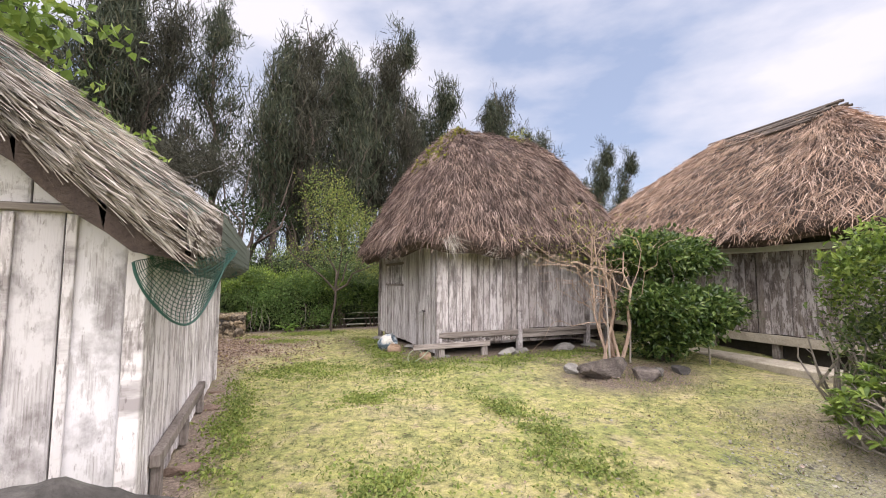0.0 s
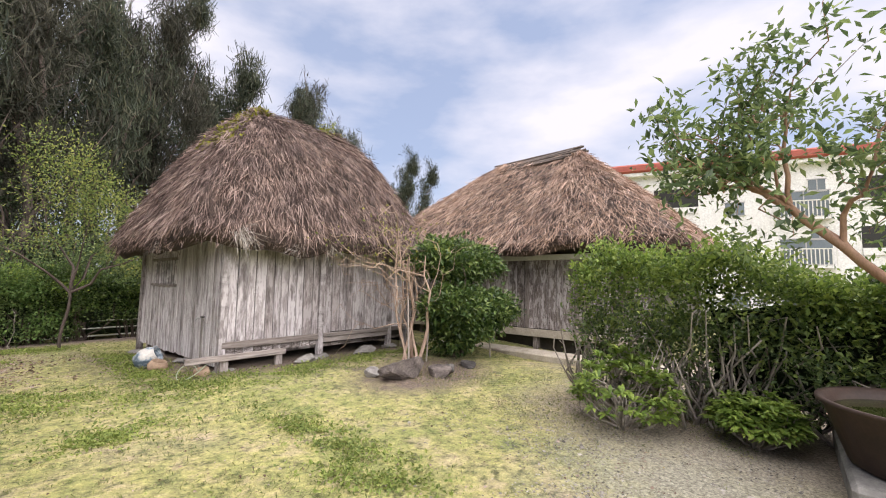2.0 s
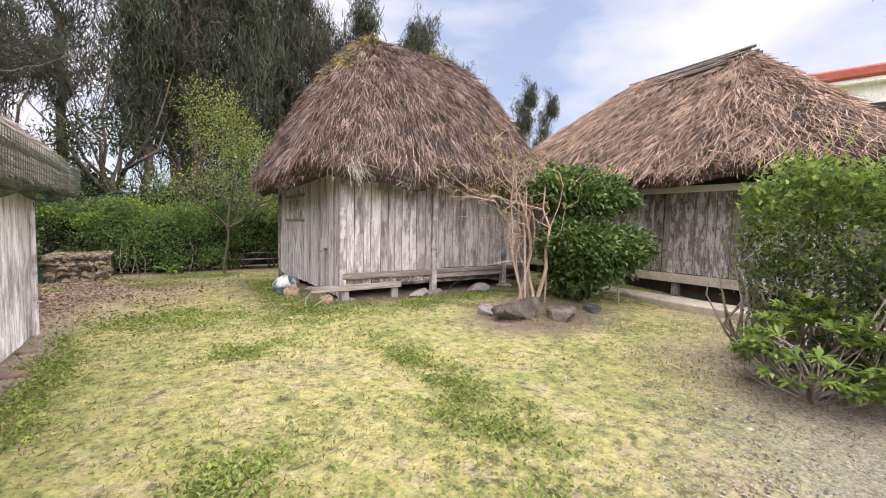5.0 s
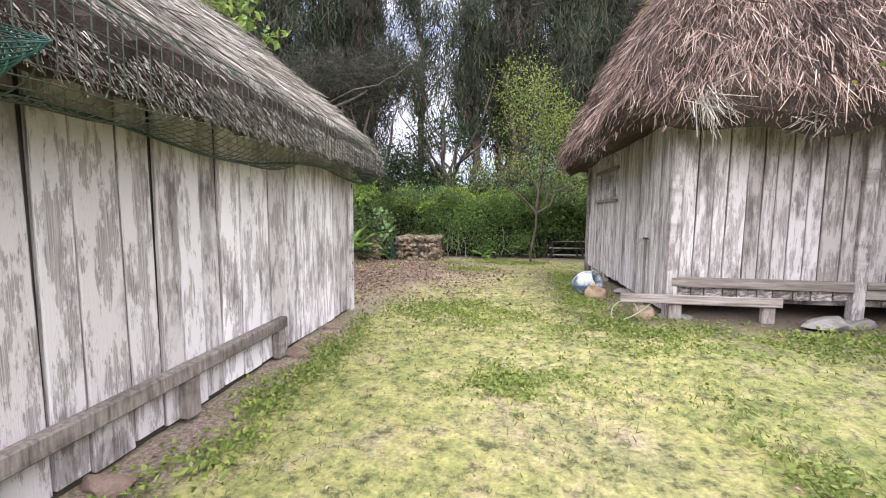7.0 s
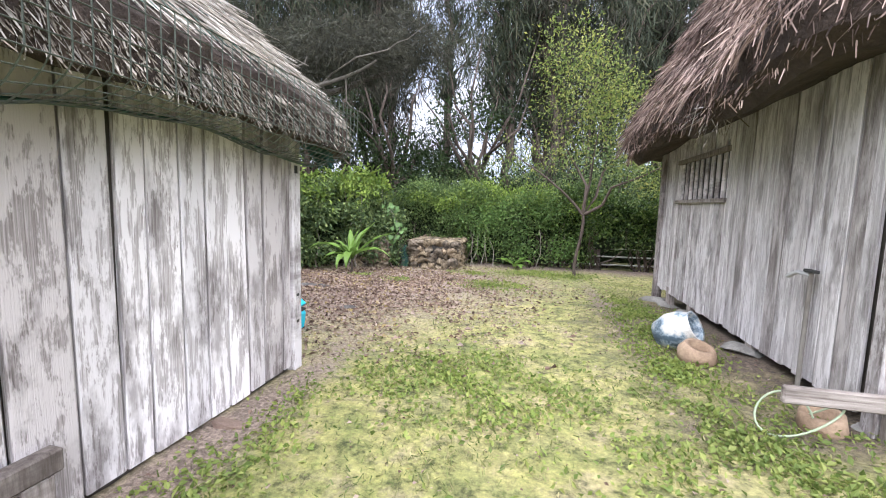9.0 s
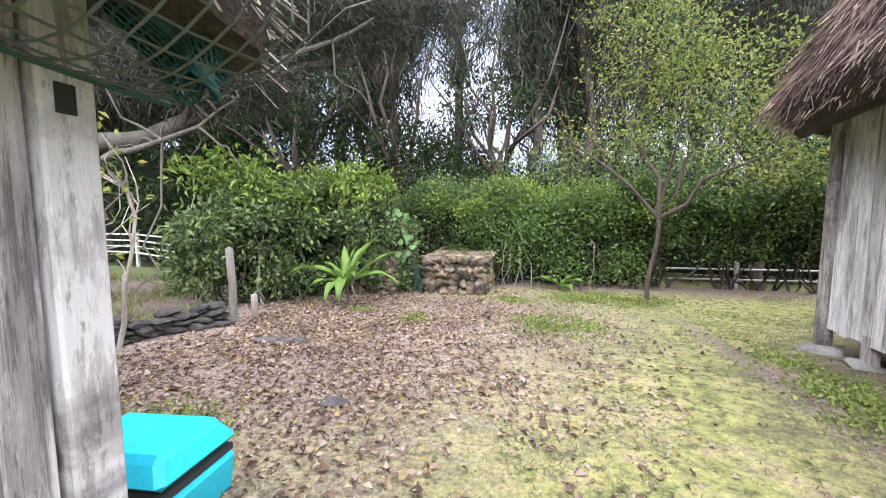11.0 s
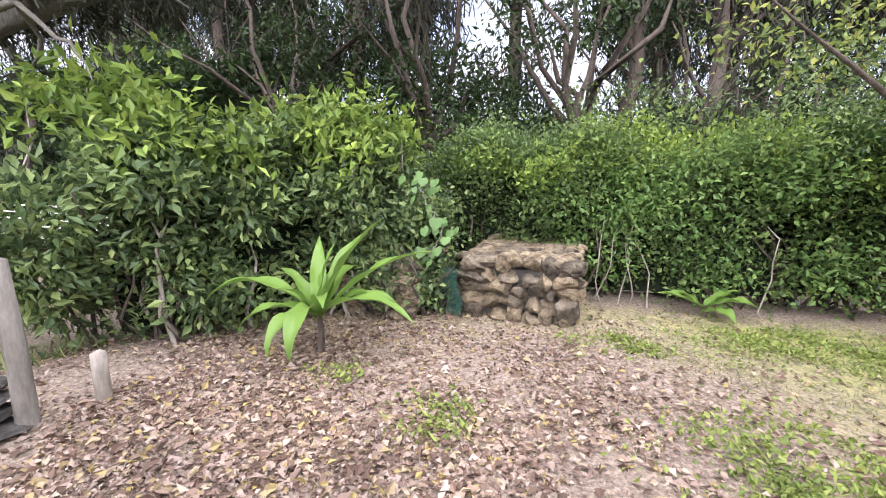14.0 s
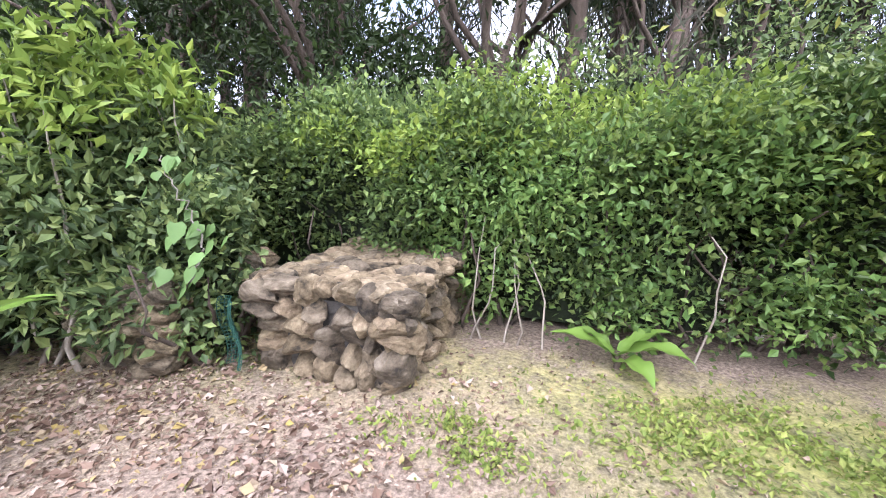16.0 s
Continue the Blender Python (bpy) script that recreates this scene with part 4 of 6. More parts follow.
def net_sheet(f, nu, nv, width):
    """A net: crossing cords laid over the surface f(u, v)."""
    parts = []
    for k in range(nu + 1):
        parts.append(tube([f(k / nu, t) for t in np.linspace(0, 1, 14)], [width], 3))
    for k in range(nv + 1):
        parts.append(tube([f(t, k / nv) for t in np.linspace(0, 1, 40)], [width], 3))
    return fast_mesh("net", *join(parts))


def under_eave(u, v):
    y = 4.15 + u * 4.2
    s = 0.07 * math.sin(math.pi * min(1, v / 0.6)) * (0.8 + 0.35 * math.sin(u * 17) + 0.2 * math.sin(u * 41))
    k = min(1, v / 0.6)
    return (0.50 + 0.37 * k + 0.02 * max(0, v - 0.6), y, 1.64 + 0.06 * k - s + 0.75 * max(0, v - 0.6) + 0.05 * math.sin(u * 11) * (1 - k))


net = thing("net", "sagging net slung under the shed's eave", "net", group="nets on the shed")
part_net = put("mesh", net_sheet(under_eave, 72, 13, 0.003), "net_grey", net)
put("edge_cord", fast_mesh("edge_cord", *tube([under_eave(t, 0.0) for t in np.linspace(0, 1, 60)], [0.008], 5)), "net", net, "green edge cord")


def gable_net(u, v):
    sag = 0.05 + 0.40 * abs(math.sin(math.pi * u)) ** 0.7
    return (0.53 + 0.38 * u + 0.03 * math.sin(5 * v), SY0 - 0.30 + 0.75 * u + 0.05 * math.sin(7 * u + 4 * v), 1.70 + 0.08 * u - sag * v + 0.02 * math.sin(9 * u))


net2 = thing("net", "green net hanging loose from the shed's eave corner", "net", group="nets on the shed")
put("mesh", net_sheet(gable_net, 26, 18, 0.0026), "net", net2)
put("edge_cord", fast_mesh("edge_cord", *tube([gable_net(t, 1.0) for t in np.linspace(0, 1, 50)], [0.008], 5)), "net", net2)


def roof_net(u, v):
    x = 0.10 + u * 1.80
    y = 3.66 + v * 4.65
    z = RIDGE_Z - SLOPE * x + 0.05 * math.sin(math.pi * x / RHALF) + 0.04 - 0.16 * math.exp(-min(y - RY0, RY1 - y) / 0.25)
    return (RIDGE_X + x, y, z)


def rear_net(u, v):
    a = u * 9.0
    r = 0.04 + 0.07 * math.sin(math.pi * min(1, v * 1.15)) + 0.02 * math.sin(a * 2.3 + v * 7)
    return (0.50 + 0.16 * v + r * math.cos(a), 8.22 + 0.05 * v + r * math.sin(a), 1.96 - 0.36 * v + 0.03 * math.sin(a * 1.7))


net4 = thing("net", "bunched dark green net hanging from the rear eave", "net", group="nets on the shed")
put("mesh", net_sheet(rear_net, 60, 22, 0.0032), "net", net4)

net3 = thing("net", "green net stretched over the shed's thatch", "net", group="nets on the shed")
put("mesh", net_sheet(lambda u, v: roof_net(v, u), 80, 30, 0.0018), "net", net3)

# ---- the far house with pole ridge ----
far_house = thing("thatched_house", "dark timber house with tan thatch and pole-topped ridge", "house")
roof2 = HipRoof(-4.55, 4.55, -3.7, 3.7, 2.24, 5.55, -1.1, 1.1, 0.26, 0.6, 0.03, 41, 0.05)
turn = pose(13.1, 7.15, 0, 0, 0, -90)
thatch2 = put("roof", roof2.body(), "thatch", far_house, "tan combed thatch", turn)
put("straw", roof2.straw(40000, 7000, 0.38, 0.010), "straw_tan", thatch2)
rng = random.Random(4)
for k in range(13):
    side = -1 if k < 10 else 1
    x = -0.05 - 0.075 * (k % 10)
    z = 5.70 - 0.055 * (k % 10)
    a = Vector((13.1 + side * (0.02 - x), 7.15 - 1.22 + rng.uniform(-0.2, 0.2), z + rng.uniform(-0.02, 0.05)))
    b_ = Vector((13.1 + side * (0.02 - x), 7.15 + 1.35 + rng.uniform(-0.4, 0.4), z - 0.10 + rng.uniform(-0.03, 0.03)))
    put("ridge_pole", fast_mesh("ridge_pole", *tube([a, (a + b_) / 2, b_], [0.034, 0.028], 6)), "bamboo", far_house)
FX0, FX1, FY0, FY1 = 10.1, 16.1, 3.35, 10.95
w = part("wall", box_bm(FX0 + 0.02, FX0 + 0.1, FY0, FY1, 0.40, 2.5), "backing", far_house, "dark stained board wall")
# added dark panel closing the underfloor, painted as the shade beneath the house
part("wall", box_bm(FX0 + 0.13, FX0 + 0.19, FY0 + 0.1, FY1 - 0.1, gz(10, 7) - 0.3, 0.418), "backing", far_house)
plank_row(w, (FX0, FY1), (FX0, FY0), 0.56, 2.18, 0.20, "board_dark", 51)
part("wall", box_bm(FX0 + 0.1, FX1, FY0, FY0 + 0.08, 0.4, 2.5), "backing", far_house)
part("wall", box_bm(FX0 + 0.1, FX1, FY1 - 0.08, FY1, 0.4, 2.5), "backing", far_house)
part("wall", box_bm(FX1 - 0.08, FX1, FY0 + 0.08, FY1 - 0.08, 0.4, 2.5), "backing", far_house)
part("beam", box_bm(FX0 - 0.10, FX0 - 0.015, FY0, FY1, 2.14, 2.26, 0.008), "fence_white", far_house, "pale eave beam")
part("base_board", box_bm(FX0 - 0.09, FX0 - 0.012, FY0, FY1, 0.38, 0.55, 0.008), "paving", far_house, "pale moss-stained base board")
for y in np.arange(FY0 + 0.1, FY1, 1.2):
    part("post", box_bm(FX0 - 0.01, FX0 + 0.11, y - 0.06, y + 0.06, gz(10, y) - 0.03, 0.42), "beam_up", far_house)
for y in (4.85, 6.05, 7.25):
    part("post", box_bm(FX0 - 0.045, FX0 - 0.005, y - 0.05, y + 0.05, 0.552, 2.135, 0.006), "beam_up", far_house)
part("floor_boards", box_bm(FX0 + 0.1, FX1 - 0.1, FY0 + 0.1, FY1 - 0.1, 0.42, 0.48), "board_dark", far_house)

for k, (x0_, y0_, x1_, y1_) in enumerate(((12.6, 5.95, 10.2, 4.1), (11.1, 8.3, 10.9, 4.9), (12.4, 5.6, 12.9, 3.2))):
    f_ = lambda x, y: 5.47 - 0.865 * max(abs(x - 13.1) / 0.97, (abs(y - 7.15) - 1.25) / 0.89 if abs(y - 7.15) > 1.25 else 0) + 0.10
    cord = [(x0_ + (x1_ - x0_) * t, y0_ + (y1_ - y0_) * t, f_(x0_ + (x1_ - x0_) * t, y0_ + (y1_ - y0_) * t)) for t in np.linspace(0, 1, 14)]
    put("binding_cord", fast_mesh("binding_cord", *tube(cord, [0.035], 5)), "bamboo", thatch2.parent, "dark rope pressed on the thatch")

# paved strip with kerb along the far house
paved = tagged(part("pavement", box_bm(8.95, 9.55, 2.6, 8.2, 0.04, 0.185, 0.02), "paving"), "worn pale paving strip beside the far house", "pavement", kind="structure")

# ---- apartment block ----
apt = thing("apartment_building", "white apartment block with a red roof", "building", pose(29.6, 10.3, 0, 0, 0, -74.9))
LEN = 26.0
# local frame: x along the facade, y behind it
part("wall", box_bm(-9, LEN, 0.0, 9, -0.3, 9.0), "wall_white", apt)
part("roof", box_bm(-9.3, LEN + 0.3, -0.55, 9.5, 9.0, 9.55, 0.1), "roof_red", apt, "red tiled roof edge")
part("eave", box_bm(-9.2, LEN + 0.2, -0.40, 0.0, 8.75, 9.0, 0.03), "wall_white", apt)


def apt_window(x, z, w, h):
    a = part("window", box_bm(x, x + w, -0.03, 0.02, z, z + h), "glass_far", apt)
    part("frame", box_bm(x - 0.06, x + w + 0.06, -0.05, 0.01, z - 0.06, z, 0.005), "pipe", a)
    part("frame", box_bm(x - 0.06, x + w + 0.06, -0.05, 0.01, z + h, z + h + 0.06, 0.005), "pipe", a)
    part("mullion", box_bm(x + w / 2 - 0.03, x + w / 2 + 0.03, -0.05, -0.031, z, z + h), "pipe", a)


for s in range(3):
    z = 6.25 - 2.75 * s
    for x0 in (1.9, 11.9):
        # flat dark panel on the facade: the stairwell's shade is in its colour
        part("opening", box_bm(x0 + 0.75, x0 + 3.2, -0.02, 0.05, z - 0.05, z + 1.55), "shade_and_black", apt, "stairwell landing as a flat panel painted shade-dark")
        part("parapet", box_bm(x0 + 0.75, x0 + 3.2, -0.06, -0.022, z - 0.05, z + 0.35), "wall_white", apt)
        apt_window(x0 + 4.6, z - 0.3, 0.95, 0.75)
        apt_window(x0 - 1.4, z + 0.9, 0.75, 0.65)
    for x0 in (9.1, 19.0):
        apt_window(x0, z - 0.5, 2.3, 1.4)
        bal = part("balcony", box_bm(x0 - 0.1, x0 + 2.4, -0.35, -0.052, z - 0.75, z - 0.62), "wall_white", apt)
        for k in range(14):
            xx = x0 - 0.05 + k * 0.184
            part("baluster", box_bm(xx, xx + 0.05, -0.34, -0.31, z - 0.62, z + 0.3), "fence_white", bal)
        part("rail", box_bm(x0 - 0.1, x0 + 2.4, -0.36, -0.30, z + 0.3, z + 0.36), "fence_white", bal)

# vine on the shed's thatch
rng = np.random.default_rng(311)
vine = thing("roof_vine", "bright green vine creeping over the shed's ridge", "vine")
runner = np.array([(-1.0, 4.3, 3.52), (-0.5, 4.5, 3.18), (-0.3, 4.7, 3.04), (-0.7, 5.6, 3.36), (-0.85, 6.8, 3.46), (-0.6, 7.7, 3.26), (-0.45, 8.0, 3.12)])
put("runner", fast_mesh("runner", *tube(runner, [0.010, 0.006], 5)), "bark_grey", vine)
c = np.concatenate([rng.normal((-0.40, 4.5, 3.26), (0.22, 0.2, 0.10), (34, 3)), rng.normal((-0.75, 7.7, 3.42), (0.25, 0.3, 0.06), (40, 3)), rng.normal((-0.9, 6.3, 3.52), (0.12, 0.8, 0.04), (20, 3))])
p = np.repeat(c, 9, axis=0) + rng.normal(0, 0.06, (len(c) * 9, 3))
put("leaves", fast_mesh("leaves", *leaf_cloud(p, rng, 0.095, 0.06)), "bright_leaf", vine)

# mortise holes in the shed's rear corner post, as blocks painted shade-dark
for z in (1.52, 0.62, 0.42):
    part("mortise", box_bm(SX1 - 0.015, SX1 + 0.043, SY1 - 0.07, SY1 - 0.035, z, z + 0.055), "shade_and_black", shed, "mortise hole as a small block painted dark") if z > 1 else part("mortise", box_bm(SX1 + 0.02, SX1 + 0.042, SY1 - 0.06, SY1 - 0.03, z, z + 0.02), "shade_and_black", shed)


# ---- trees ----
def limb_mesh(paths, sides=7):
    return fast_mesh("trunk", *join([tube(p, r, sides) for p, r in paths]), True)


def casuarina(seed, height, lean, brown=False):
    """A tall feathery spire; limbs rise from the upper trunk and carry needle tufts."""
    rng = np.random.default_rng(seed)
    tree = thing("casuarina_tree", "tall feathery casuarina tree with dark trunk", "tree", group="belt of tall trees")
    top = np.array([lean[0], lean[1], height])
    trunk = bend((0, 0, -0.4), top, rng, 0.3, 16)
    paths = [(trunk, [0.20, 0.16, 0.10, 0.02])]
    tufts = []
    for k in range(52):
        low = k < 3
        f = rng.uniform(0.12, 0.30) if low else rng.uniform(0.37, 0.98)
        p = trunk[int(f * 15)]
        a = rng.uniform(0, 2 * math.pi)
        reach = rng.uniform(1.0, 2.0) if low else (1.04 - f) * rng.uniform(0.8, 3.2) + rng.uniform(0.1, 0.55)
        q = p + np.array([math.cos(a) * reach, math.sin(a) * reach, reach * rng.uniform(0.8, 1.7) + 0.2])
        path = bend(p, q, rng, 0.45, 6, 0.1)
        paths.append((path, [0.055 * (1.25 - f), 0.008]))
        for s in np.linspace(0.5 if low else 0.2, 1.0, 6 if low else 9):
            tufts.append(path[min(5, int(s * 5.99))] + rng.normal(0, 0.24, (3, 3)) * (1.25 - 0.5 * f))
    for s in np.linspace(0.86, 1.0, 5):
        tufts.append(trunk[min(15, int(s * 15))] + rng.normal(0, 0.12, (2, 3)))
    c = np.concatenate(tufts)
    pts = np.repeat(c, 6, axis=0) + rng.normal(0, 0.15, (len(c) * 6, 3))
    d = unit(rng.normal(0, 0.55, pts.shape) + np.where(rng.random((len(pts), 1)) < 0.4, [[0, 0, -0.9]], [[0, 0, 0.9]]))
    put("trunk", limb_mesh(paths, 6), "bark", tree)
    put("crown", fast_mesh("crown", *blades(pts, d, rng, 0.40, 0.034)), "needle_brown" if brown else "needle", tree)
    return tree


KINDS = [casuarina(61, 14.0, (0.6, 0.2)), casuarina(62, 15.5, (-0.4, 0.5)), casuarina(63, 12.5, (0.8, -0.2)), casuarina(64, 14.5, (0.1, 0.3), True)]
rng = np.random.default_rng(70)
spots = []
for row, (y, n, x0, x1) in enumerate(((19.4, 6, -11.5, 5.0), (21.5, 9, -16, 9), (25.0, 7, -20, 12))):
    for k in range(n):
        spots.append((x0 + (x1 - x0) * (k + rng.uniform(0.1, 0.9)) / n, y + rng.uniform(-0.7, 0.7) + 0.0))
spots += [(12.2, 25.2), (15.4, 25.0), (18.6, 25.0), (4.5, 25.0), (6.2, 26.0), (7.6, 25.2), (9.2, 25.6), (10.2, 27.5), (2.6, 26.5), (20.5, 22.0), (17.2, 17.5), (22.5, 20.5), (13.6, 23.0), (16.4, 21.5), (19.0, 19.0), (14.4, 20.5)]
spots += [(-13.0, 8.0), (-16.0, 12.5), (-15.0, 17.0), (-19.0, 9.0), (-21.0, 14.0), (-17.0, 4.0), (-24.0, 18.0), (-12.5, 19.5)]
sizes = {(12.2, 25.2): 1.1, (15.4, 25.0): 0.98, (18.6, 25.0): 0.9, (4.5, 25.0): 1.12, (6.2, 26.0): 1.0, (7.6, 25.2): 1.06, (9.2, 25.6): 1.0, (20.5, 22.0): 0.62, (17.2, 17.5): 0.46, (22.5, 20.5): 0.6, (13.6, 23.0): 0.75, (16.4, 21.5): 0.66, (19.0, 19.0): 0.58, (14.4, 20.5): 0.6}
for k, (x, y) in enumerate(spots):
    s = rng.uniform(0.72, 1.05) * (0.72 if x > 10.5 else 1.0)
    s = sizes.get((x, y), s)
    m = Matrix.LocRotScale((x, y, gz(x, y) - 0.1), Euler((0, 0, rng.uniform(0, 6.28))), None)
    if k < 4:
        t = KINDS[k]
        t.matrix_basis = m
    else:
        t = copy_thing(KINDS[int(rng.integers(0, 4))], m)
    t.scale = (s, s, s * 1.12)


def leafy_tree(name, label, base, trunk_paths, bark, blobs, leaf, count, size, seed, group="", per=10, spread=0.11, category="tree"):
    """Limbs given as paths, and foliage in tufts within several uneven balls."""
    rng = np.random.default_rng(seed)
    tree = thing(name, label, category, Matrix.Translation(base), group)
    if trunk_paths:
        put("trunk", limb_mesh(trunk_paths), bark, tree)
    clouds = []
    total = sum(r[0] * r[1] * r[2] for _, r in blobs) ** 1.0
    for c, r in blobs:
        n = max(per, int(count * r[0] * r[1] * r[2] / total))
        p, o = clumped(rng, n, per, ball(rng, c, r), spread)
        clouds.append(leaf_cloud(p, rng, size[0], size[1], o, 0.4, 0.5))
    put("crown", fast_mesh("crown", *join(clouds)), leaf, tree)
    return tree


def fan(rng, start, ends, r0, r1=0.006, wob=0.3, steps=6):
    return [(bend(start, e, rng, wob, steps), [r0, r1]) for e in ends]


# broadleaf trees behind the shed and at the hedge
rng = np.random.default_rng(80)
z0 = gz(3.04, 14.4)
paths = [(bend((0, 0, -0.1), (0.1, 0, 1.3), rng, 0.2), [0.036, 0.03])] + fan(rng, (0.1, 0, 1.3), [(-1.5, -0.6, 2.6), (1.0, 0.3, 3.2), (-0.6, 0.4, 3.8), (1.6, -0.8, 2.4), (0.2, -0.9, 3.0)], 0.035)
leafy_tree("small_tree", "small yellow-green tree by the hedge", (3.04, 14.4, z0), paths, "bark",
           [((-0.7, 0.2, 2.6), (0.9, 0.8, 0.3)), ((1.1, 0.2, 3.3), (1.2, 1.0, 0.6)), ((0.1, 0.3, 3.9), (0.9, 0.9, 0.7)), ((1.7, -0.5, 2.3), (1.2, 0.9, 0.35)), ((-0.3, 0.0, 4.6), (0.7, 0.7, 0.5)), ((2.6, 0.7, 1.95), (1.6, 0.9, 0.25)), ((2.9, 0.4, 2.6), (1.5, 1.0, 0.22))],
           "tree_leaf", 11500, (0.072, 0.036), 81, per=8, spread=0.17)
for k, (x, y, s, leaf) in enumerate(((-2.4, 17.2, 1.0, "dark_leaf"), (0.1, 17.9, 1.05, "dark_leaf"), (-5.4, 17.6, 1.1, "dark_leaf"), (6.2, 18.2, 0.8, "dark_leaf"), (8.8, 18.6, 0.85, "dark_leaf"), (-8.0, 18.6, 1.0, "dark_leaf"), (3.2, 19.4, 0.9, "dark_leaf"))):
    rng = np.random.default_rng(90 + k)
    p = [(bend((0, 0, -0.2), (0.3, 0.1, 2.4 * s), rng, 0.3), [0.16, 0.10])] + fan(rng, (0.3, 0.1, 2.4 * s), [(rng.uniform(-2, 2) * s, rng.uniform(-1.5, 1.5) * s, rng.uniform(4.0, 6.6) * s) for _ in range(9)], 0.07)
    leafy_tree("broadleaf_tree", "dark spreading broadleaf tree", (x, y, gz(x, y)), p, "bark",
               [((rng.uniform(-2.2, 2.2) * s, rng.uniform(-1.2, 1.2) * s, (2.3 + 0.6 * q) * s + rng.uniform(-0.3, 0.3)), (1.1 * s, 1.0 * s, 0.42 * s)) for q in range(5)],
               leaf, 4200, (0.12, 0.06), 95 + k, "dark trees behind the hedge", 10, 0.16)

for k, (x, y, s) in enumerate(((1.9, 18.1, 0.9), (3.9, 17.5, 0.95), (-0.9, 18.6, 0.9))):
    rng = np.random.default_rng(400 + k)
    p = [(bend((0, 0, -0.2), (0.1, 0.1, 1.6 * s), rng, 0.3), [0.10, 0.07])] + fan(rng, (0.1, 0.1, 1.6 * s), [(rng.uniform(-1.5, 1.5) * s, rng.uniform(-0.8, 0.8) * s, rng.uniform(2.6, 4.6) * s) for _ in range(7)], 0.045)
    leafy_tree("broadleaf_tree", "low dense dark tree behind the hedge", (x, y, gz(x, y)), p, "bark",
               [((rng.uniform(-1.2, 1.2) * s, rng.uniform(-0.5, 0.5) * s, h * s), (1.15 * s, 0.8 * s, 0.5 * s)) for h in (1.7, 2.1, 2.5, 2.8, 3.2)],
               "bush_leaf", 5000, (0.085, 0.045), 410 + k, "dark trees behind the hedge", 10, 0.13)

# great tree with low limbs over the western edge
rng = np.random.default_rng(101)


def poly(points, rng, wob=0.06):
    p = np.array(points, float)
    t = np.linspace(0, len(p) - 1, 5 * (len(p) - 1) + 1)
    q = np.stack([np.interp(t, np.arange(len(p)), p[:, a]) for a in range(3)], 1)
    q = np.stack([np.convolve(np.pad(q[:, a], 2, mode="edge"), np.ones(5) / 5, "valid") for a in range(3)], 1)
    return q + rng.normal(0, wob * 0.4, q.shape)


limbs = [(poly([(-6.9, 8.3, -0.2), (-6.8, 8.5, 0.9), (-6.5, 8.8, 1.5)], rng), [0.34, 0.24]),
         (poly([(-6.5, 8.8, 1.5), (-5.7, 10.2, 1.75), (-4.9, 11.6, 2.05), (-3.9, 12.7, 2.5), (-3.2, 13.3, 3.2), (-2.0, 14.2, 3.9), (-0.8, 15.2, 4.6)], rng), [0.20, 0.13, 0.09, 0.03]),
         (poly([(-6.5, 8.8, 1.4), (-5.4, 10.0, 1.62), (-4.2, 11.7, 1.95)], rng), [0.16, 0.10, 0.06]),
         (poly([(-3.2, 13.3, 3.2), (-2.2, 13.2, 3.6), (-1.0, 13.8, 4.3)], rng), [0.07, 0.02]),
         (poly([(-4.2, 11.7, 1.95), (-3.3, 12.2, 2.3), (-2.5, 12.4, 2.9)], rng), [0.05, 0.01]),
         (poly([(-6.5, 8.8, 1.5), (-6.6, 11.4, 3.0), (-5.2, 13.4, 4.4), (-4.0, 14.4, 5.2)], rng), [0.12, 0.04]),
         (poly([(-3.9, 12.7, 2.5), (-3.0, 12.4, 3.3), (-1.9, 12.6, 4.1)], rng), [0.05, 0.012])]
for k in range(40):
    b0 = limbs[int(rng.integers(1, 6))][0]
    s = b0[int(rng.integers(3, len(b0)))]
    limbs.append((bend(s, s + rng.normal(0, 0.8, 3) + [0.2, 0.2, 0.3], rng, 0.5), [0.02, 0.004]))
big = thing("spreading_tree", "old grey-barked tree with long low limbs", "tree")
put("trunk", limb_mesh(limbs, 8), "bark_old", big)
sprays = []
for c, r in (((-5.2, 12.8, 3.3), (1.8, 1.4, 0.7)), ((-3.7, 13.4, 3.7), (1.5, 1.2, 0.65)), ((-2.2, 14.0, 4.5), (1.6, 1.3, 0.6)), ((-6.4, 12.2, 2.9), (1.6, 1.4, 0.7)), ((-5.0, 14.2, 4.6), (2.0, 1.6, 0.8)), ((-7.8, 11.6, 3.4), (1.6, 1.6, 0.9)), ((-6.0, 12.4, 5.4), (2.4, 2.0, 1.1)), ((-3.2, 12.7, 3.1), (1.2, 0.8, 0.4)), ((-1.0, 15.0, 5.0), (1.4, 1.0, 0.6))):
    p, o = clumped(rng, int(4600 * r[0] * r[1]), 14, ball(rng, c, r, 0.1), 0.12)
    d = unit(rng.normal(0, 0.6, p.shape) + o * 0.5 + [0, 0, -0.35])
    sprays.append(blades(p, d, rng, 0.17, 0.013))
put("crown", fast_mesh("crown", *join(sprays)), "needle_brown", big, "fine dark drooping needle foliage")


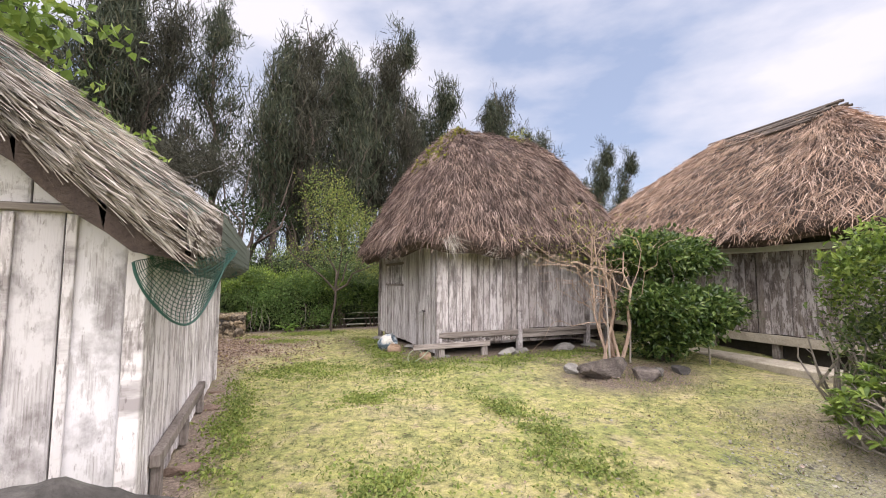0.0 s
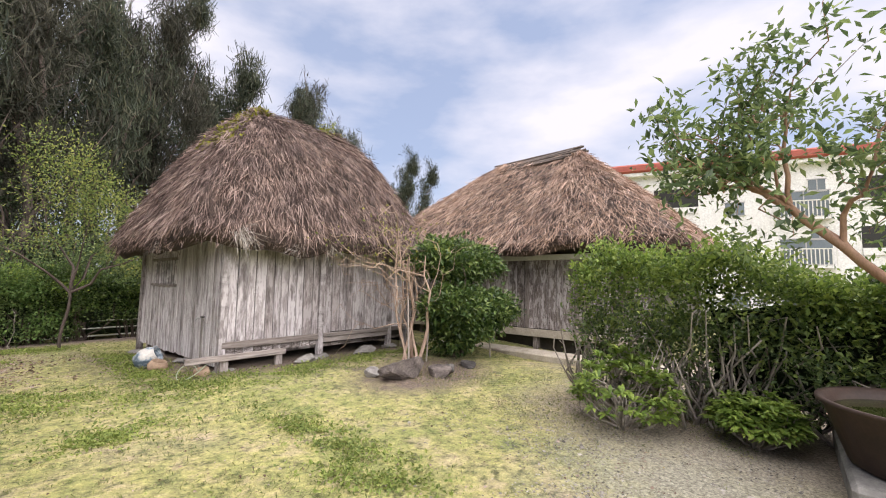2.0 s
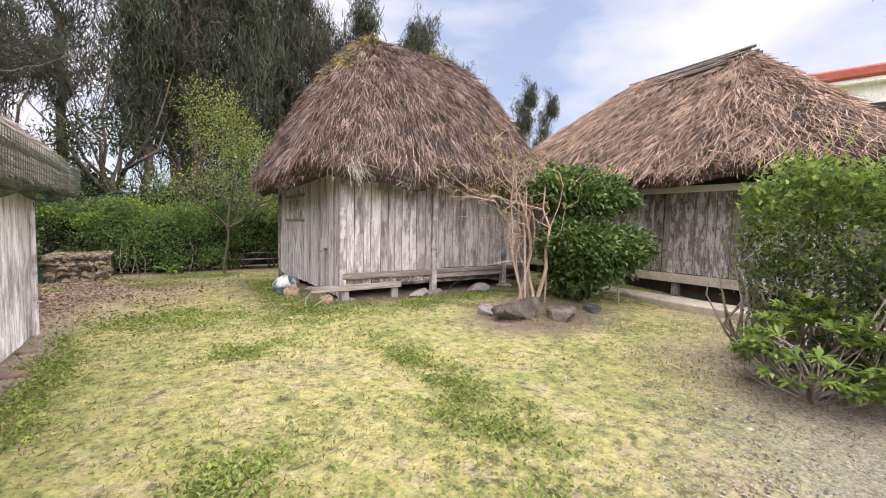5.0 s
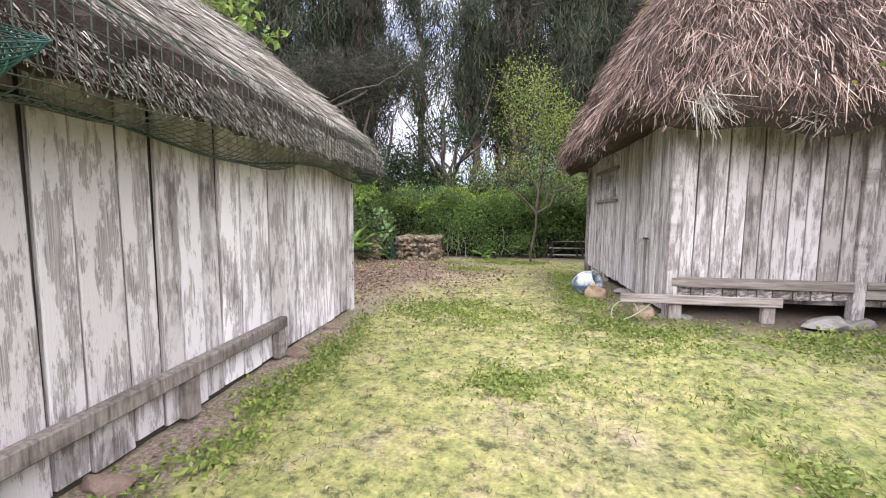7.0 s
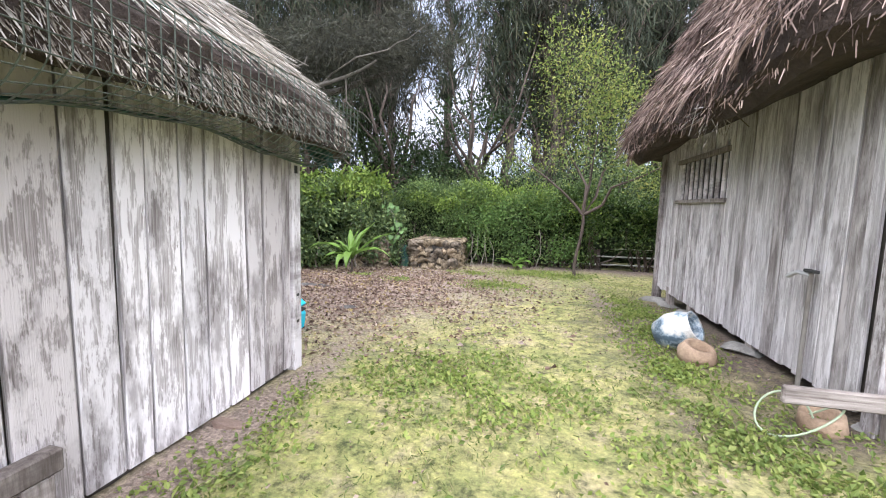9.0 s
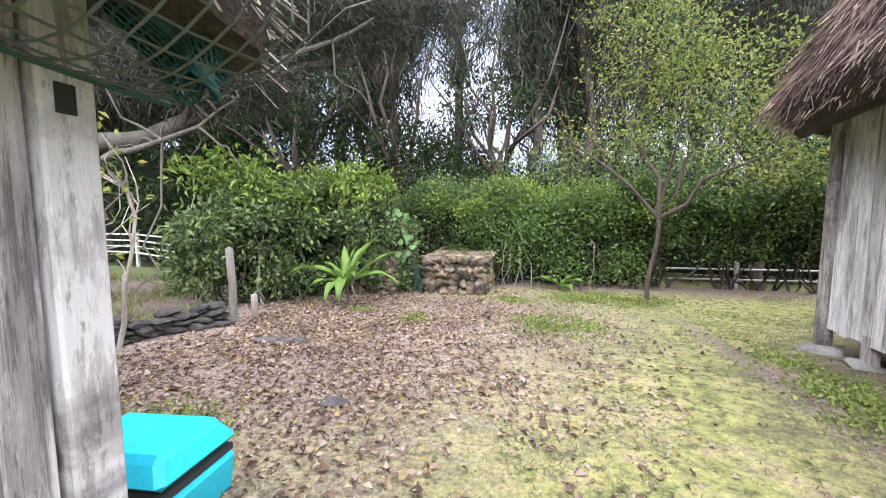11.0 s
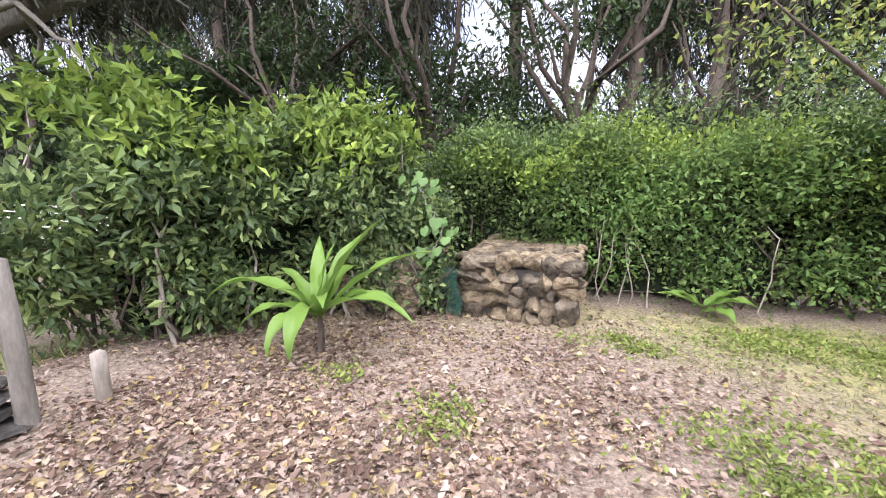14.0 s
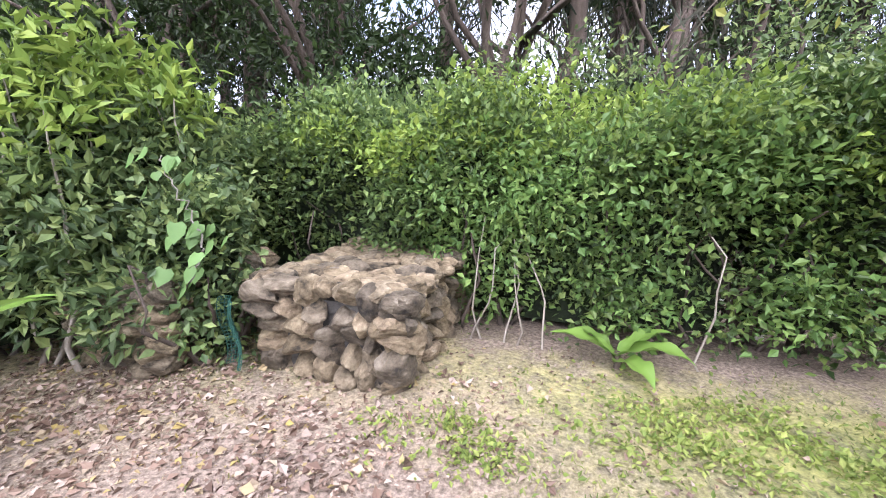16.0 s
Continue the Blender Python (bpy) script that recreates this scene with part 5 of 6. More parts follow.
# ---- hedges and bushes ----
def hedge(name, label, p0, p1, half, z1, leaf, count, size, seed, stems=12, rough=0.16, bare=0.0, group="hedges", heart=True, twigs="bark"):
    rng = np.random.default_rng(seed)
    base = np.array([(p0[0] + p1[0]) / 2, (p0[1] + p1[1]) / 2])
    zb = gz(*base)
    h = thing(name, label, "hedge", Matrix.Translation((*base, zb)), group)
    q0, q1 = np.array(p0) - base, np.array(p1) - base
    p, o = clumped(rng, count, 9, slab(rng, q0, q1, half, bare, z1 - zb, rough), 0.075)
    p[:, 2] = np.maximum(p[:, 2], 0.02)
    put("foliage", fast_mesh("foliage", *leaf_cloud(p, rng, size[0], size[1], o, 0.3, 0.5)), leaf, h)
    paths = []
    for k in range(stems):
        f = rng.random()
        s = q0 + (q1 - q0) * f + rng.normal(0, half * 0.3, 2)
        a = np.array([*s, -0.1])
        for b_ in range(3):
            e = np.array([s[0] + rng.normal(0, 0.3), s[1] + rng.normal(0, 0.3), (z1 - zb) * rng.uniform(0.45, 0.8)])
            paths.append((bend(a, e, rng, 0.5, 6), [0.022, 0.006]))
    tagged(put("branchwork", limb_mesh(paths, 5), twigs, h), kind="stuff")
    if not heart:
        return h
    # dense heart of the hedge: a box painted near-black for its inner shade
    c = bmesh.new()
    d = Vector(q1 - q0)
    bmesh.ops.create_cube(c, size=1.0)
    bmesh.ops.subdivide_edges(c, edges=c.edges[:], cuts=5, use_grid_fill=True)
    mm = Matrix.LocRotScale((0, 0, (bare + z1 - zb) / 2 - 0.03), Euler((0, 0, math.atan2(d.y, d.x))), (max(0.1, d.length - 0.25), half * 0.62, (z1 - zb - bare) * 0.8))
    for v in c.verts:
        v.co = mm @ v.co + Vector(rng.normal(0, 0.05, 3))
    part("heart", c, "hedge_inner_shade", h)
    return h


M["hedge_inner_shade"] = mottled("hedge_inner_shade", [(0.3, (0.008, 0.014, 0.006)), (0.7, (0.025, 0.045, 0.015))], 9, 0.95, 1.0, 0.05)
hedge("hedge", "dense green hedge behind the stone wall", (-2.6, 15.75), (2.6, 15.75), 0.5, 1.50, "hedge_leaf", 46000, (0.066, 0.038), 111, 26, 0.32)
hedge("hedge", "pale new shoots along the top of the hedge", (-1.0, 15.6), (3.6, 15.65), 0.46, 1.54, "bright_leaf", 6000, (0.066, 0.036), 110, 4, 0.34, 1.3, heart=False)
# different hedge plant; leaves darker still, with the canopy's shade in their colour
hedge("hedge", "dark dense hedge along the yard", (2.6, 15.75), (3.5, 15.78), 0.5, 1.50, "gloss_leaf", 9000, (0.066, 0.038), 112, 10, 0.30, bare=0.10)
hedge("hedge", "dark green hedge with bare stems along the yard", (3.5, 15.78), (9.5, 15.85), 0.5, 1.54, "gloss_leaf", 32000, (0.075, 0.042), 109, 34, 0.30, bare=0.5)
hedge("bush", "core of the bush by the edging, its heart painted dark", (-3.2, 12.6), (-1.5, 14.95), 0.40, 1.55, "bush_leaf", 12000, (0.085, 0.045), 113, 16, 0.22, group="bushes")
rng = np.random.default_rng(125)
mounds, shoots = [], []
for k in range(46):
    f = rng.random()
    side = rng.uniform(-0.55, 0.62)
    x, y = -3.35 + 1.95 * f + 0.82 * side, 12.25 + 2.75 * f - 0.57 * side
    top = 1.72 - 0.22 * f + 0.12 * math.sin(f * 11) - 0.3 * abs(side)
    r = rng.uniform(0.20, 0.40)
    mounds.append(((x, y, rng.uniform(0.22, 1.0) * top), (r, r, r * rng.uniform(0.55, 0.8))))
    if k % 2 == 0:
        shoots.append(((x, y, top + rng.uniform(0.05, 0.42)), (0.22, 0.22, 0.16)))
leafy_tree("bush", "rounded leafy bush beside the stone edging", (0, 0, gz(-2.4, 13.5)), [(bend((c[0] * 0.9 - 0.24, c[1] * 0.97 + 0.4, -0.05), c, rng, 0.35, 6), [0.022, 0.006]) for c, _ in mounds[::2]], "bark_pale", mounds, "bush_leaf", 30000, (0.10, 0.046), 126, "bushes", 8, 0.075, "bush")
stalks = [(bend((c[0], c[1], 0.9), c, rng, 0.3, 5), [0.012, 0.004]) for c, _ in shoots]
leafy_tree("bush", "yellow-green young shoots above the bush", (0, 0, gz(-2.4, 13.5)), stalks, "bark_pale", shoots, "bright_leaf", 3600, (0.12, 0.05), 127, "bushes", 6, 0.10, "bush")


# bright tufts added over the hedge face to lift its dark middle
rng = np.random.default_rng(135)
sprays = [((rng.uniform(0.0, 2.9), 15.2 + rng.uniform(-0.05, 0.08), rng.uniform(0.35, 1.5)), (0.26, 0.10, 0.20)) for _ in range(20)]
stems = [(bend((x, 15.12, -0.05), (x + rng.normal(0.05, 0.12), 15.2, rng.uniform(0.5, 1.0)), rng, 0.4, 6), [0.010, 0.004]) for x in (0.68, 0.8, 0.95, 1.05, 1.25, 2.3)]
bright_tufts = leafy_tree("shrub", "bright leaf tufts and pale stems added on the hedge front", (0, 0, gz(1.4, 15.2)), None, None, sprays, "hedge_bright", 4200, (0.07, 0.04), 136, "", 9, 0.09, "shrub")
for path in stems:
    put("stem", limb_mesh([path], 5), "bark_pale", bright_tufts)


def big_leaf_vine(x, y, spots, seed, label):
    """A climbing vine with broad heart-shaped leaves."""
    rng = np.random.default_rng(seed)
    t = thing("climbing_vine", label, "vine", Matrix.Translation((x, y, gz(x, y))))
    put("runner", fast_mesh("runner", *tube(poly([(0, 0, 0)] + [(q[0], q[1] + 0.04, q[2]) for q in spots], rng, 0.03), [0.009, 0.004], 5)), "bark_grey", t)
    outline = [(0, 0), (0.30, -0.12), (0.52, 0.12), (0.44, 0.5), (0, 1.0), (-0.44, 0.5), (-0.52, 0.12), (-0.30, -0.12)]
    for q in spots:
        for k in range(5):
            size = rng.uniform(0.06, 0.12)
            m = Matrix.LocRotScale(Vector(q) + Vector(rng.normal(0, 0.08, 3)), Euler((rng.uniform(-2.3, -1.7), rng.uniform(-0.5, 0.5), rng.uniform(-0.6, 0.6))), (size, size, size))
            v = [m @ Vector((px, py, 0.16 * abs(px) - 0.12 * py * py)) for px, py in outline] + [m @ Vector((0, 0.45, -0.06))]
            f = [(8, i, (i + 1) % 8) for i in range(8)]
            put("leaf", fast_mesh("leaf", v, f, True), "vine_leaf", t)


big_leaf_vine(-1.05, 14.02, [(0.0, 0, 0.30), (0.12, 0.02, 0.55), (0.30, 0.0, 0.80), (0.33, 0.0, 0.95), (0.22, 0.02, 1.08), (0.10, 0, 1.25), (0.05, 0.02, 1.4)], 128, "climbing vine with broad pale green leaves")
hedge("hedge", "loose green hedge beside the yard", (6.9, 3.55), (7.4, -2.2), 0.46, 1.68, "loose_leaf", 17000, (0.07, 0.036), 115, 60, 0.34, 0.7, heart=False, twigs="bark_pale")
hedge("hedge", "sparse twiggy foot of the loose hedge", (6.95, 3.5), (7.4, -2.2), 0.42, 1.0, "bush_leaf", 15000, (0.06, 0.032), 120, 60, 0.3, 0.05, heart=False, twigs="bark_pale")
# added dark filler; leaf and core colours hold the hedge's inner shade
hedge("hedge", "dark filler behind the loose hedge, painted as its inner shade", (7.15, 2.1), (7.5, -2.2), 0.30, 1.45, "gloss_leaf", 7000, (0.07, 0.036), 129, 24, 0.3, 0.25)
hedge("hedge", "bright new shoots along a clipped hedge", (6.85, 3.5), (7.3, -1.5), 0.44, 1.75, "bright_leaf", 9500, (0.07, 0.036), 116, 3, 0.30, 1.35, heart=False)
hedge("bush", "vine-covered shrub at the stone wall", (-1.22, 14.15), (-0.85, 14.45), 0.24, 0.85, "bush_leaf", 3600, (0.07, 0.045), 118, 5, 0.2, group="bushes")
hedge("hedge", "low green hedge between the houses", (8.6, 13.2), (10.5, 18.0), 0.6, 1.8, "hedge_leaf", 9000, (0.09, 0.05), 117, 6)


# shade between the trunks put into the dark leaves of added undergrowth rows
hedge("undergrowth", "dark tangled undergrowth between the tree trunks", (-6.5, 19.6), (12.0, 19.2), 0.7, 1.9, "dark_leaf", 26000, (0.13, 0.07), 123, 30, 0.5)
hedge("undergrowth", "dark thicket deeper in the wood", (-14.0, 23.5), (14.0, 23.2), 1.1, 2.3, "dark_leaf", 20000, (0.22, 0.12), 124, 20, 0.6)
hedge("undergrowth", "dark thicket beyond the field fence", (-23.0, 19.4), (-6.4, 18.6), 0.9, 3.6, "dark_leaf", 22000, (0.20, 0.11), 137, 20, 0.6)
hedge("hedge", "distant dark treeline beyond the field", (-30.0, -4.0), (-27.0, 27.0), 1.6, 5.0, "dark_leaf", 26000, (0.40, 0.24), 119, 20, 0.9)


def whorled_bush(x, y, h, r, seed):
    """Low bush of long leaves in whorls at the twig ends."""
    rng = np.random.default_rng(seed)
    b_ = thing("shrub", "low bush of long glossy bright green leaves", "shrub", Matrix.Translation((x, y, gz(x, y))))
    paths, vs = [], []
    for k in range(120):
        o = unit(np.array([[rng.normal(), rng.normal(), abs(rng.normal()) * 0.9]]))[0]
        tip = np.array([o[0] * r, o[1] * r, 0.18 + o[2] * (h - 0.18)]) * rng.uniform(0.75, 1.05)
        tip[2] = max(tip[2], 0.1)
        if k < 40:
            paths.append((bend((0, 0, -0.05), tip, rng, 0.4, 5), [0.014, 0.004]))
        n = 13
        a = rng.uniform(0, 2 * math.pi, n)
        d = unit(np.stack([np.cos(a), np.sin(a), rng.uniform(-0.1, 0.5, n)], 1) + o * 0.5)
        s = unit(np.cross(d, [0, 0, 1.0]))
        L, W = rng.uniform(0.09, 0.16, (n, 1)), rng.uniform(0.032, 0.048, (n, 1))
        up = np.cross(s, d)
        vs.append(np.stack([tip + 0 * d, tip + d * L * 0.6 + s * W / 2 + up * 0.012, tip + d * L - up * 0.02, tip + d * L * 0.6 - s * W / 2 + up * 0.012], 1).reshape(-1, 3))
    v = np.concatenate(vs)
    tagged(put("branchwork", limb_mesh(paths, 5), "bark_pale", b_), kind="stuff")
    put("foliage", fast_mesh("foliage", v, np.arange(len(v)).reshape(-1, 4)), "bright_leaf", b_)


whorled_bush(6.15, 2.75, 0.78, 0.52, 121)
whorled_bush(6.45, 1.6, 0.45, 0.35, 122)

# clipped round evergreen beside the crape myrtle
rng = np.random.default_rng(130)
zb = gz(7.9, 6.35)
leafy_tree("evergreen_bush", "rounded dark glossy evergreen on short trunks", (7.85, 6.3, zb),
           [(bend((0.05, 0, -0.05), (0, 0, 0.9), rng, 0.2), [0.06, 0.04]), (bend((-0.12, 0.1, -0.05), (-0.3, 0, 0.9), rng, 0.2), [0.05, 0.03])] + fan(rng, (0, 0, 0.8), [(-0.7, 0, 1.3), (0.7, -0.2, 1.2), (0.1, 0.4, 1.9), (-0.4, -0.3, 1.8)], 0.03),
           "bark", [((-0.35, -0.1, 1.0), (0.62, 0.6, 0.32)), ((0.45, -0.2, 0.92), (0.66, 0.6, 0.34)), ((0.0, -0.1, 0.60), (0.62, 0.5, 0.22)), ((-0.2, 0.1, 0.35), (0.42, 0.4, 0.2)), ((-0.30, 0.2, 1.92), (0.66, 0.55, 0.32)), ((0.48, 0.2, 1.85), (0.72, 0.55, 0.30))],
           "gloss_leaf", 20000, (0.105, 0.055), 131, per=9, spread=0.08, category="bush")

# crape myrtle: many bare pale stems in a ring of rocks
rng = np.random.default_rng(140)
mx, my = 6.62, 6.5
stems, tips = [], []
for k in range(7):
    a = 0.9 * k + rng.uniform(-0.2, 0.2)
    s = (0.17 * math.cos(a), 0.12 * math.sin(a), -0.05)
    h = rng.uniform(1.3, 2.3)
    e = (s[0] * 1.6 + rng.normal(0.05, 0.14), s[1] + rng.normal(0, 0.15), h)
    p = bend(s, e, rng, 0.25, 7)
    stems.append((p, [rng.uniform(0.020, 0.042), 0.010]))
    for b_ in range(5):
        q = p[int(rng.integers(3, 7))]
        left = rng.random() < 0.45
        f = q + np.array([rng.normal(-0.95 if left else 0.02, 0.4), rng.normal(0, 0.35), rng.uniform(-0.15, 0.7) if left else rng.uniform(0.3, 1.2)])
        pp = bend(q, f, rng, 0.6, 6, 0.08)
        stems.append((pp, [0.009, 0.003]))
        for c in range(3):
            g = pp[int(rng.integers(2, 6))]
            stems.append((bend(g, g + rng.normal(0, 0.22, 3) + [0, 0, 0.08], rng, 0.6, 5), [0.0042, 0.0016]))
            tips.append(g)
myrtle = thing("crape_myrtle", "multi-stemmed crape myrtle with smooth tan bark", "tree", Matrix.Translation((mx, my, gz(mx, my))))
put("trunk", limb_mesh(stems, 6), "bark_tan", myrtle)
t = np.array(tips)
t = t[t[:, 2] > 1.75]
p = np.repeat(t, 9, axis=0) + rng.normal(0, 0.16, (len(t) * 9, 3))
put("leaves", fast_mesh("leaves", *leaf_cloud(p, rng, 0.05, 0.03)), "yellow_leaf", myrtle, "sparse yellowing leaves")
for x, y, h in ((6.40, 6.30, 1.2), (6.95, 6.4, 1.0), (8.35, 5.95, 0.75)):
    put("stake", fast_mesh("stake", *tube([(0, 0, -0.05), (rng.normal(0, 0.05), rng.normal(0, 0.05), h)], [0.018, 0.014], 6), True), "bark_pale", None, "", Matrix.Translation((x, y, gz(x, y))))
    tagged(bpy.context.scene.objects[-1], "thin wooden support stake", "stake", "stakes round the shrubs")

# leaning tree above the basin
rng = np.random.default_rng(150)
main = poly([(6.1, -0.85, 0.0), (5.95, -0.35, 0.55), (5.75, 0.35, 1.2), (5.7, 0.78, 1.66), (5.7, 1.33, 2.28), (5.65, 1.65, 2.52), (5.62, 1.86, 2.6)], rng, 0.02)
limbs = [(main, [0.06, 0.048, 0.036, 0.025, 0.012])]
blobs_at = []
for s, e in ((16, (5.6, 1.6, 3.05)), (18, (5.65, 1.95, 3.0)), (20, (5.6, 1.25, 3.15)), (14, (5.8, -0.2, 2.8)), (14, (5.9, 0.2, 2.95)), (22, (5.65, 1.95, 2.75)), (24, (5.6, 1.9, 2.4)), (12, (6.3, 0.3, 2.6)), (17, (5.7, 0.6, 3.0)), (10, (6.2, -0.5, 2.4))):
    p = bend(main[s], e, rng, 0.35, 8)
    limbs.append((p, [0.022, 0.006]))
    for k in range(7):
        q = p[int(rng.integers(3, 8))]
        f = q + rng.normal(0, 0.28, 3) + [0, 0, 0.12]
        limbs.append((bend(q, f, rng, 0.5, 5), [0.007, 0.002]))
        blobs_at.append(f)
        blobs_at.append((q + f) / 2)
        blobs_at.append(f + rng.normal(0, 0.12, 3))
lean_tree = thing("leaning_tree", "leaning smooth-barked tree with glossy green leaves", "tree")
put("trunk", limb_mesh(limbs, 8), "bark_red", lean_tree)
c = np.array(blobs_at)
p = np.repeat(c, 26, axis=0) + rng.normal(0, 0.085, (len(c) * 26, 3))
put("crown", fast_mesh("crown", *leaf_cloud(p, rng, 0.088, 0.038, None, 0.5)), "bush_leaf", lean_tree)

# saplings, posts and stakes at the western edging
rng = np.random.default_rng(160)


def sapling(x, y, h, label, seed, forks=2):
    rng = np.random.default_rng(seed)
    paths = []
    main = bend((0, 0, -0.05), (rng.normal(0.12, 0.1), rng.normal(0.1, 0.1), h), rng, 0.3, 8)
    paths.append((main, [0.024, 0.013]))
    tips = [main[-1]]
    for k in range(forks * 4):
        q = main[int(rng.integers(3, 8))]
        e = q + np.array([rng.normal(0, 0.25), rng.normal(0, 0.25), rng.uniform(0.2, 0.6)])
        paths.append((bend(q, e, rng, 0.5, 5), [0.009, 0.003]))
        tips.append(e)
    s = thing("sapling", label, "sapling", Matrix.Translation((x, y, gz(x, y))), "saplings by the edging")
    for k, path in enumerate(paths):
        put("branch" if k else "trunk", limb_mesh([path], 6), "bark_cream", s)
    t = np.array(tips)
    p = np.repeat(t, 4, axis=0) + rng.normal(0, 0.10, (len(t) * 4, 3))
    put("leaves", fast_mesh("leaves", *leaf_cloud(p, rng, 0.07, 0.035)), "yellow_leaf", s)


sapling(-2.57, 10.03, 1.35, "thin pale sapling with few leaves", 161)
sapling(-2.28, 10.30, 1.45, "straight pale sapling with few leaves", 162)
sapling(-3.0, 9.35, 1.5, "leaning grey sapling with sparse leaves", 164, 3)


def fence_post(x, y, h, r, label, material="bark_grey"):
    rng = np.random.default_rng(int(x * 100 + y * 7) % 999)
    v, f = tube([(0, 0, -0.1), (rng.normal(0, 0.012), 0, h * 0.5), (rng.normal(0, 0.02), rng.normal(0, 0.02), h - 0.004), (0, 0, h)], [r * 1.1, r, r * 0.96, r * 0.5], 9)
    ob = put("post", fast_mesh("post", v, f, True), material, None, "", Matrix.Translation((x, y, gz(x, y))))
    tagged(ob, label, "post", "weathered posts")


fence_post(-2.71, 9.98, 1.0, 0.045, "dark weathered wooden post", "bark")
fence_post(-2.08, 11.50, 0.88, 0.045, "pale weathered wooden post beside the bush")
fence_post(-2.05, 11.83, 0.30, 0.04, "short cut stump post", "bark_pale")
fence_post(-3.9, 11.2, 0.75, 0.10, "dark stump beyond the edging", "bark")
fence_post(-5.4, 10.6, 0.6, 0.07, "thin dark post in the field", "bark")


# white rail fences
def rail_fence(name, label, pts, top, gap, rails=3, step=0.22):
    f = thing(name, label, "fence", kind="")
    for (x0, y0), (x1, y1) in zip(pts[:-1], pts[1:]):
        d = math.hypot(x1 - x0, y1 - y0)
        n = max(1, round(d / gap))
        for k in range(n):
            x, y = x0 + (x1 - x0) * k / n, y0 + (y1 - y0) * k / n
            part("post", box_bm(x - 0.035, x + 0.035, y - 0.035, y + 0.035, gz(x, y) - 0.3, top(x, y) + 0.05, 0.006), "fence_white", f)
        for r in range(rails):
            a, b_ = (x0, y0, top(x0, y0) - step * r), (x1, y1, top(x1, y1) - step * r)
            put("rail", fast_mesh("rail", *tube([a, ((a[0] + b_[0]) / 2, (a[1] + b_[1]) / 2, (a[2] + b_[2]) / 2), b_], [0.022], 6), True), "fence_white", f)


rail_fence("fence", "white three-rail fence behind the hedge", [(-1.5, 17.0), (3.34, 17.0), (9.5, 17.4)], lambda x, y: 0.28, 1.9)
rail_fence("fence", "white four-rail fence across the field", [(-3.6, 13.9), (-9.0, 16.2), (-24.0, 17.2)], lambda x, y: 0.66, 2.6, 4, 0.16)


# ---- stones ----
def rock_mesh(seed, sx, sy, sz, rough=0.22, detail=3, cuts=12, deep=(0.62, 0.86)):
    """A stone: a lumpy ball with planes broken off."""
    rng = random.Random(seed)
    planes = []
    for k in range(cuts):
        n_ = Vector((rng.gauss(0, 1), rng.gauss(0, 1), rng.gauss(0, 1))).normalized()
        planes.append((n_, rng.uniform(*deep)))
    bm = bmesh.new()
    bmesh.ops.create_icosphere(bm, subdivisions=detail, radius=1.0)
    for v in bm.verts:
        c = v.co * (1 + rough * 0.5 * noise.noise(v.co * 1.3 + Vector((seed * 7.1, 0, 0))))
        for n_, d_ in planes:
            o = c.dot(n_) - d_
            if o > 0:
                c = c - n_ * o * 0.92
        c = c * (1 + rough * 0.30 * noise.noise(v.co * 5.1 + Vector((0, seed * 3.3, 0))))
        v.co = Vector((c.x * sx, c.y * sy, c.z * sz)) * 1.15
    me = bpy.data.meshes.new("rock")
    for f in bm.faces:
        f.smooth = False
    bm.to_mesh(me)
    bm.free()
    return me


def rock(x, y, sx, sy, sz, label, material, seed, lift=0.35, turn=0.0, detail=4, deep=(0.46, 0.72)):
    ob = put("rock", rock_mesh(seed, sx, sy, sz, 0.26, detail, 11, deep), material, None, "", pose(x, y, gz(x, y) + sz * lift, 0, 0, turn))
    tagged(ob, label, "rock", "rocks in the yard")


rock(5.98, 5.98, 0.46, 0.26, 0.22, "flat-topped brown-grey rock in the planting ring", "rock_brown", 3, 0.45, 8, deep=(0.40, 0.62))
rock(5.55, 6.25, 0.14, 0.12, 0.10, "pale small rock in the planting ring", "stone_grey", 2)
rock(6.55, 5.70, 0.28, 0.18, 0.15, "low dark rock half sunk in soil", "rock_brown", 5, 0.3, -15)
rock(6.75, 5.75, 0.18, 0.14, 0.09, "low dark rock half sunk in soil", "stone_dark", 4)
rock(7.35, 5.75, 0.16, 0.14, 0.10, "low dark rock half sunk in soil", "stone_dark", 5)
rock(5.35, 7.72, 0.22, 0.16, 0.09, "flat pale stepping stone before the hut", "stone_grey", 6, 0.5)
rock(6.65, 7.75, 0.30, 0.20, 0.09, "flat pale stepping stone before the hut", "stone_grey", 7, 0.5)
rock(4.12, 7.98, 0.15, 0.12, 0.05, "footing stone under the corner post", "stone_grey", 8, 0.3)
rock(5.76, 7.95, 0.20, 0.16, 0.06, "footing stone under a front post", "stone_grey", 9, 0.3)
rock(7.45, 7.95, 0.20, 0.16, 0.06, "footing stone under a front post", "stone_grey", 10, 0.3)
rock(3.95, 12.02, 0.22, 0.18, 0.06, "footing stone under the rear corner", "stone_grey", 11, 0.3)
rock(3.98, 11.5, 0.16, 0.14, 0.05, "footing stone under a side post", "stone_grey", 12, 0.3)
rock(3.98, 10.7, 0.16, 0.14, 0.05, "footing stone under a side post", "stone_grey", 13, 0.3)
rock(3.98, 9.3, 0.16, 0.14, 0.05, "footing stone under a side post", "stone_grey", 14, 0.3)
rock(0.42, 3.05, 0.58, 0.40, 0.40, "mossy dark boulder beside the shed", "stone_dark", 15, 0.75, deep=(0.62, 0.86), detail=4)
rock(0.60, 4.9, 0.13, 0.09, 0.05, "flat reddish footing stone by the shed", "stone_red", 16, 0.3)
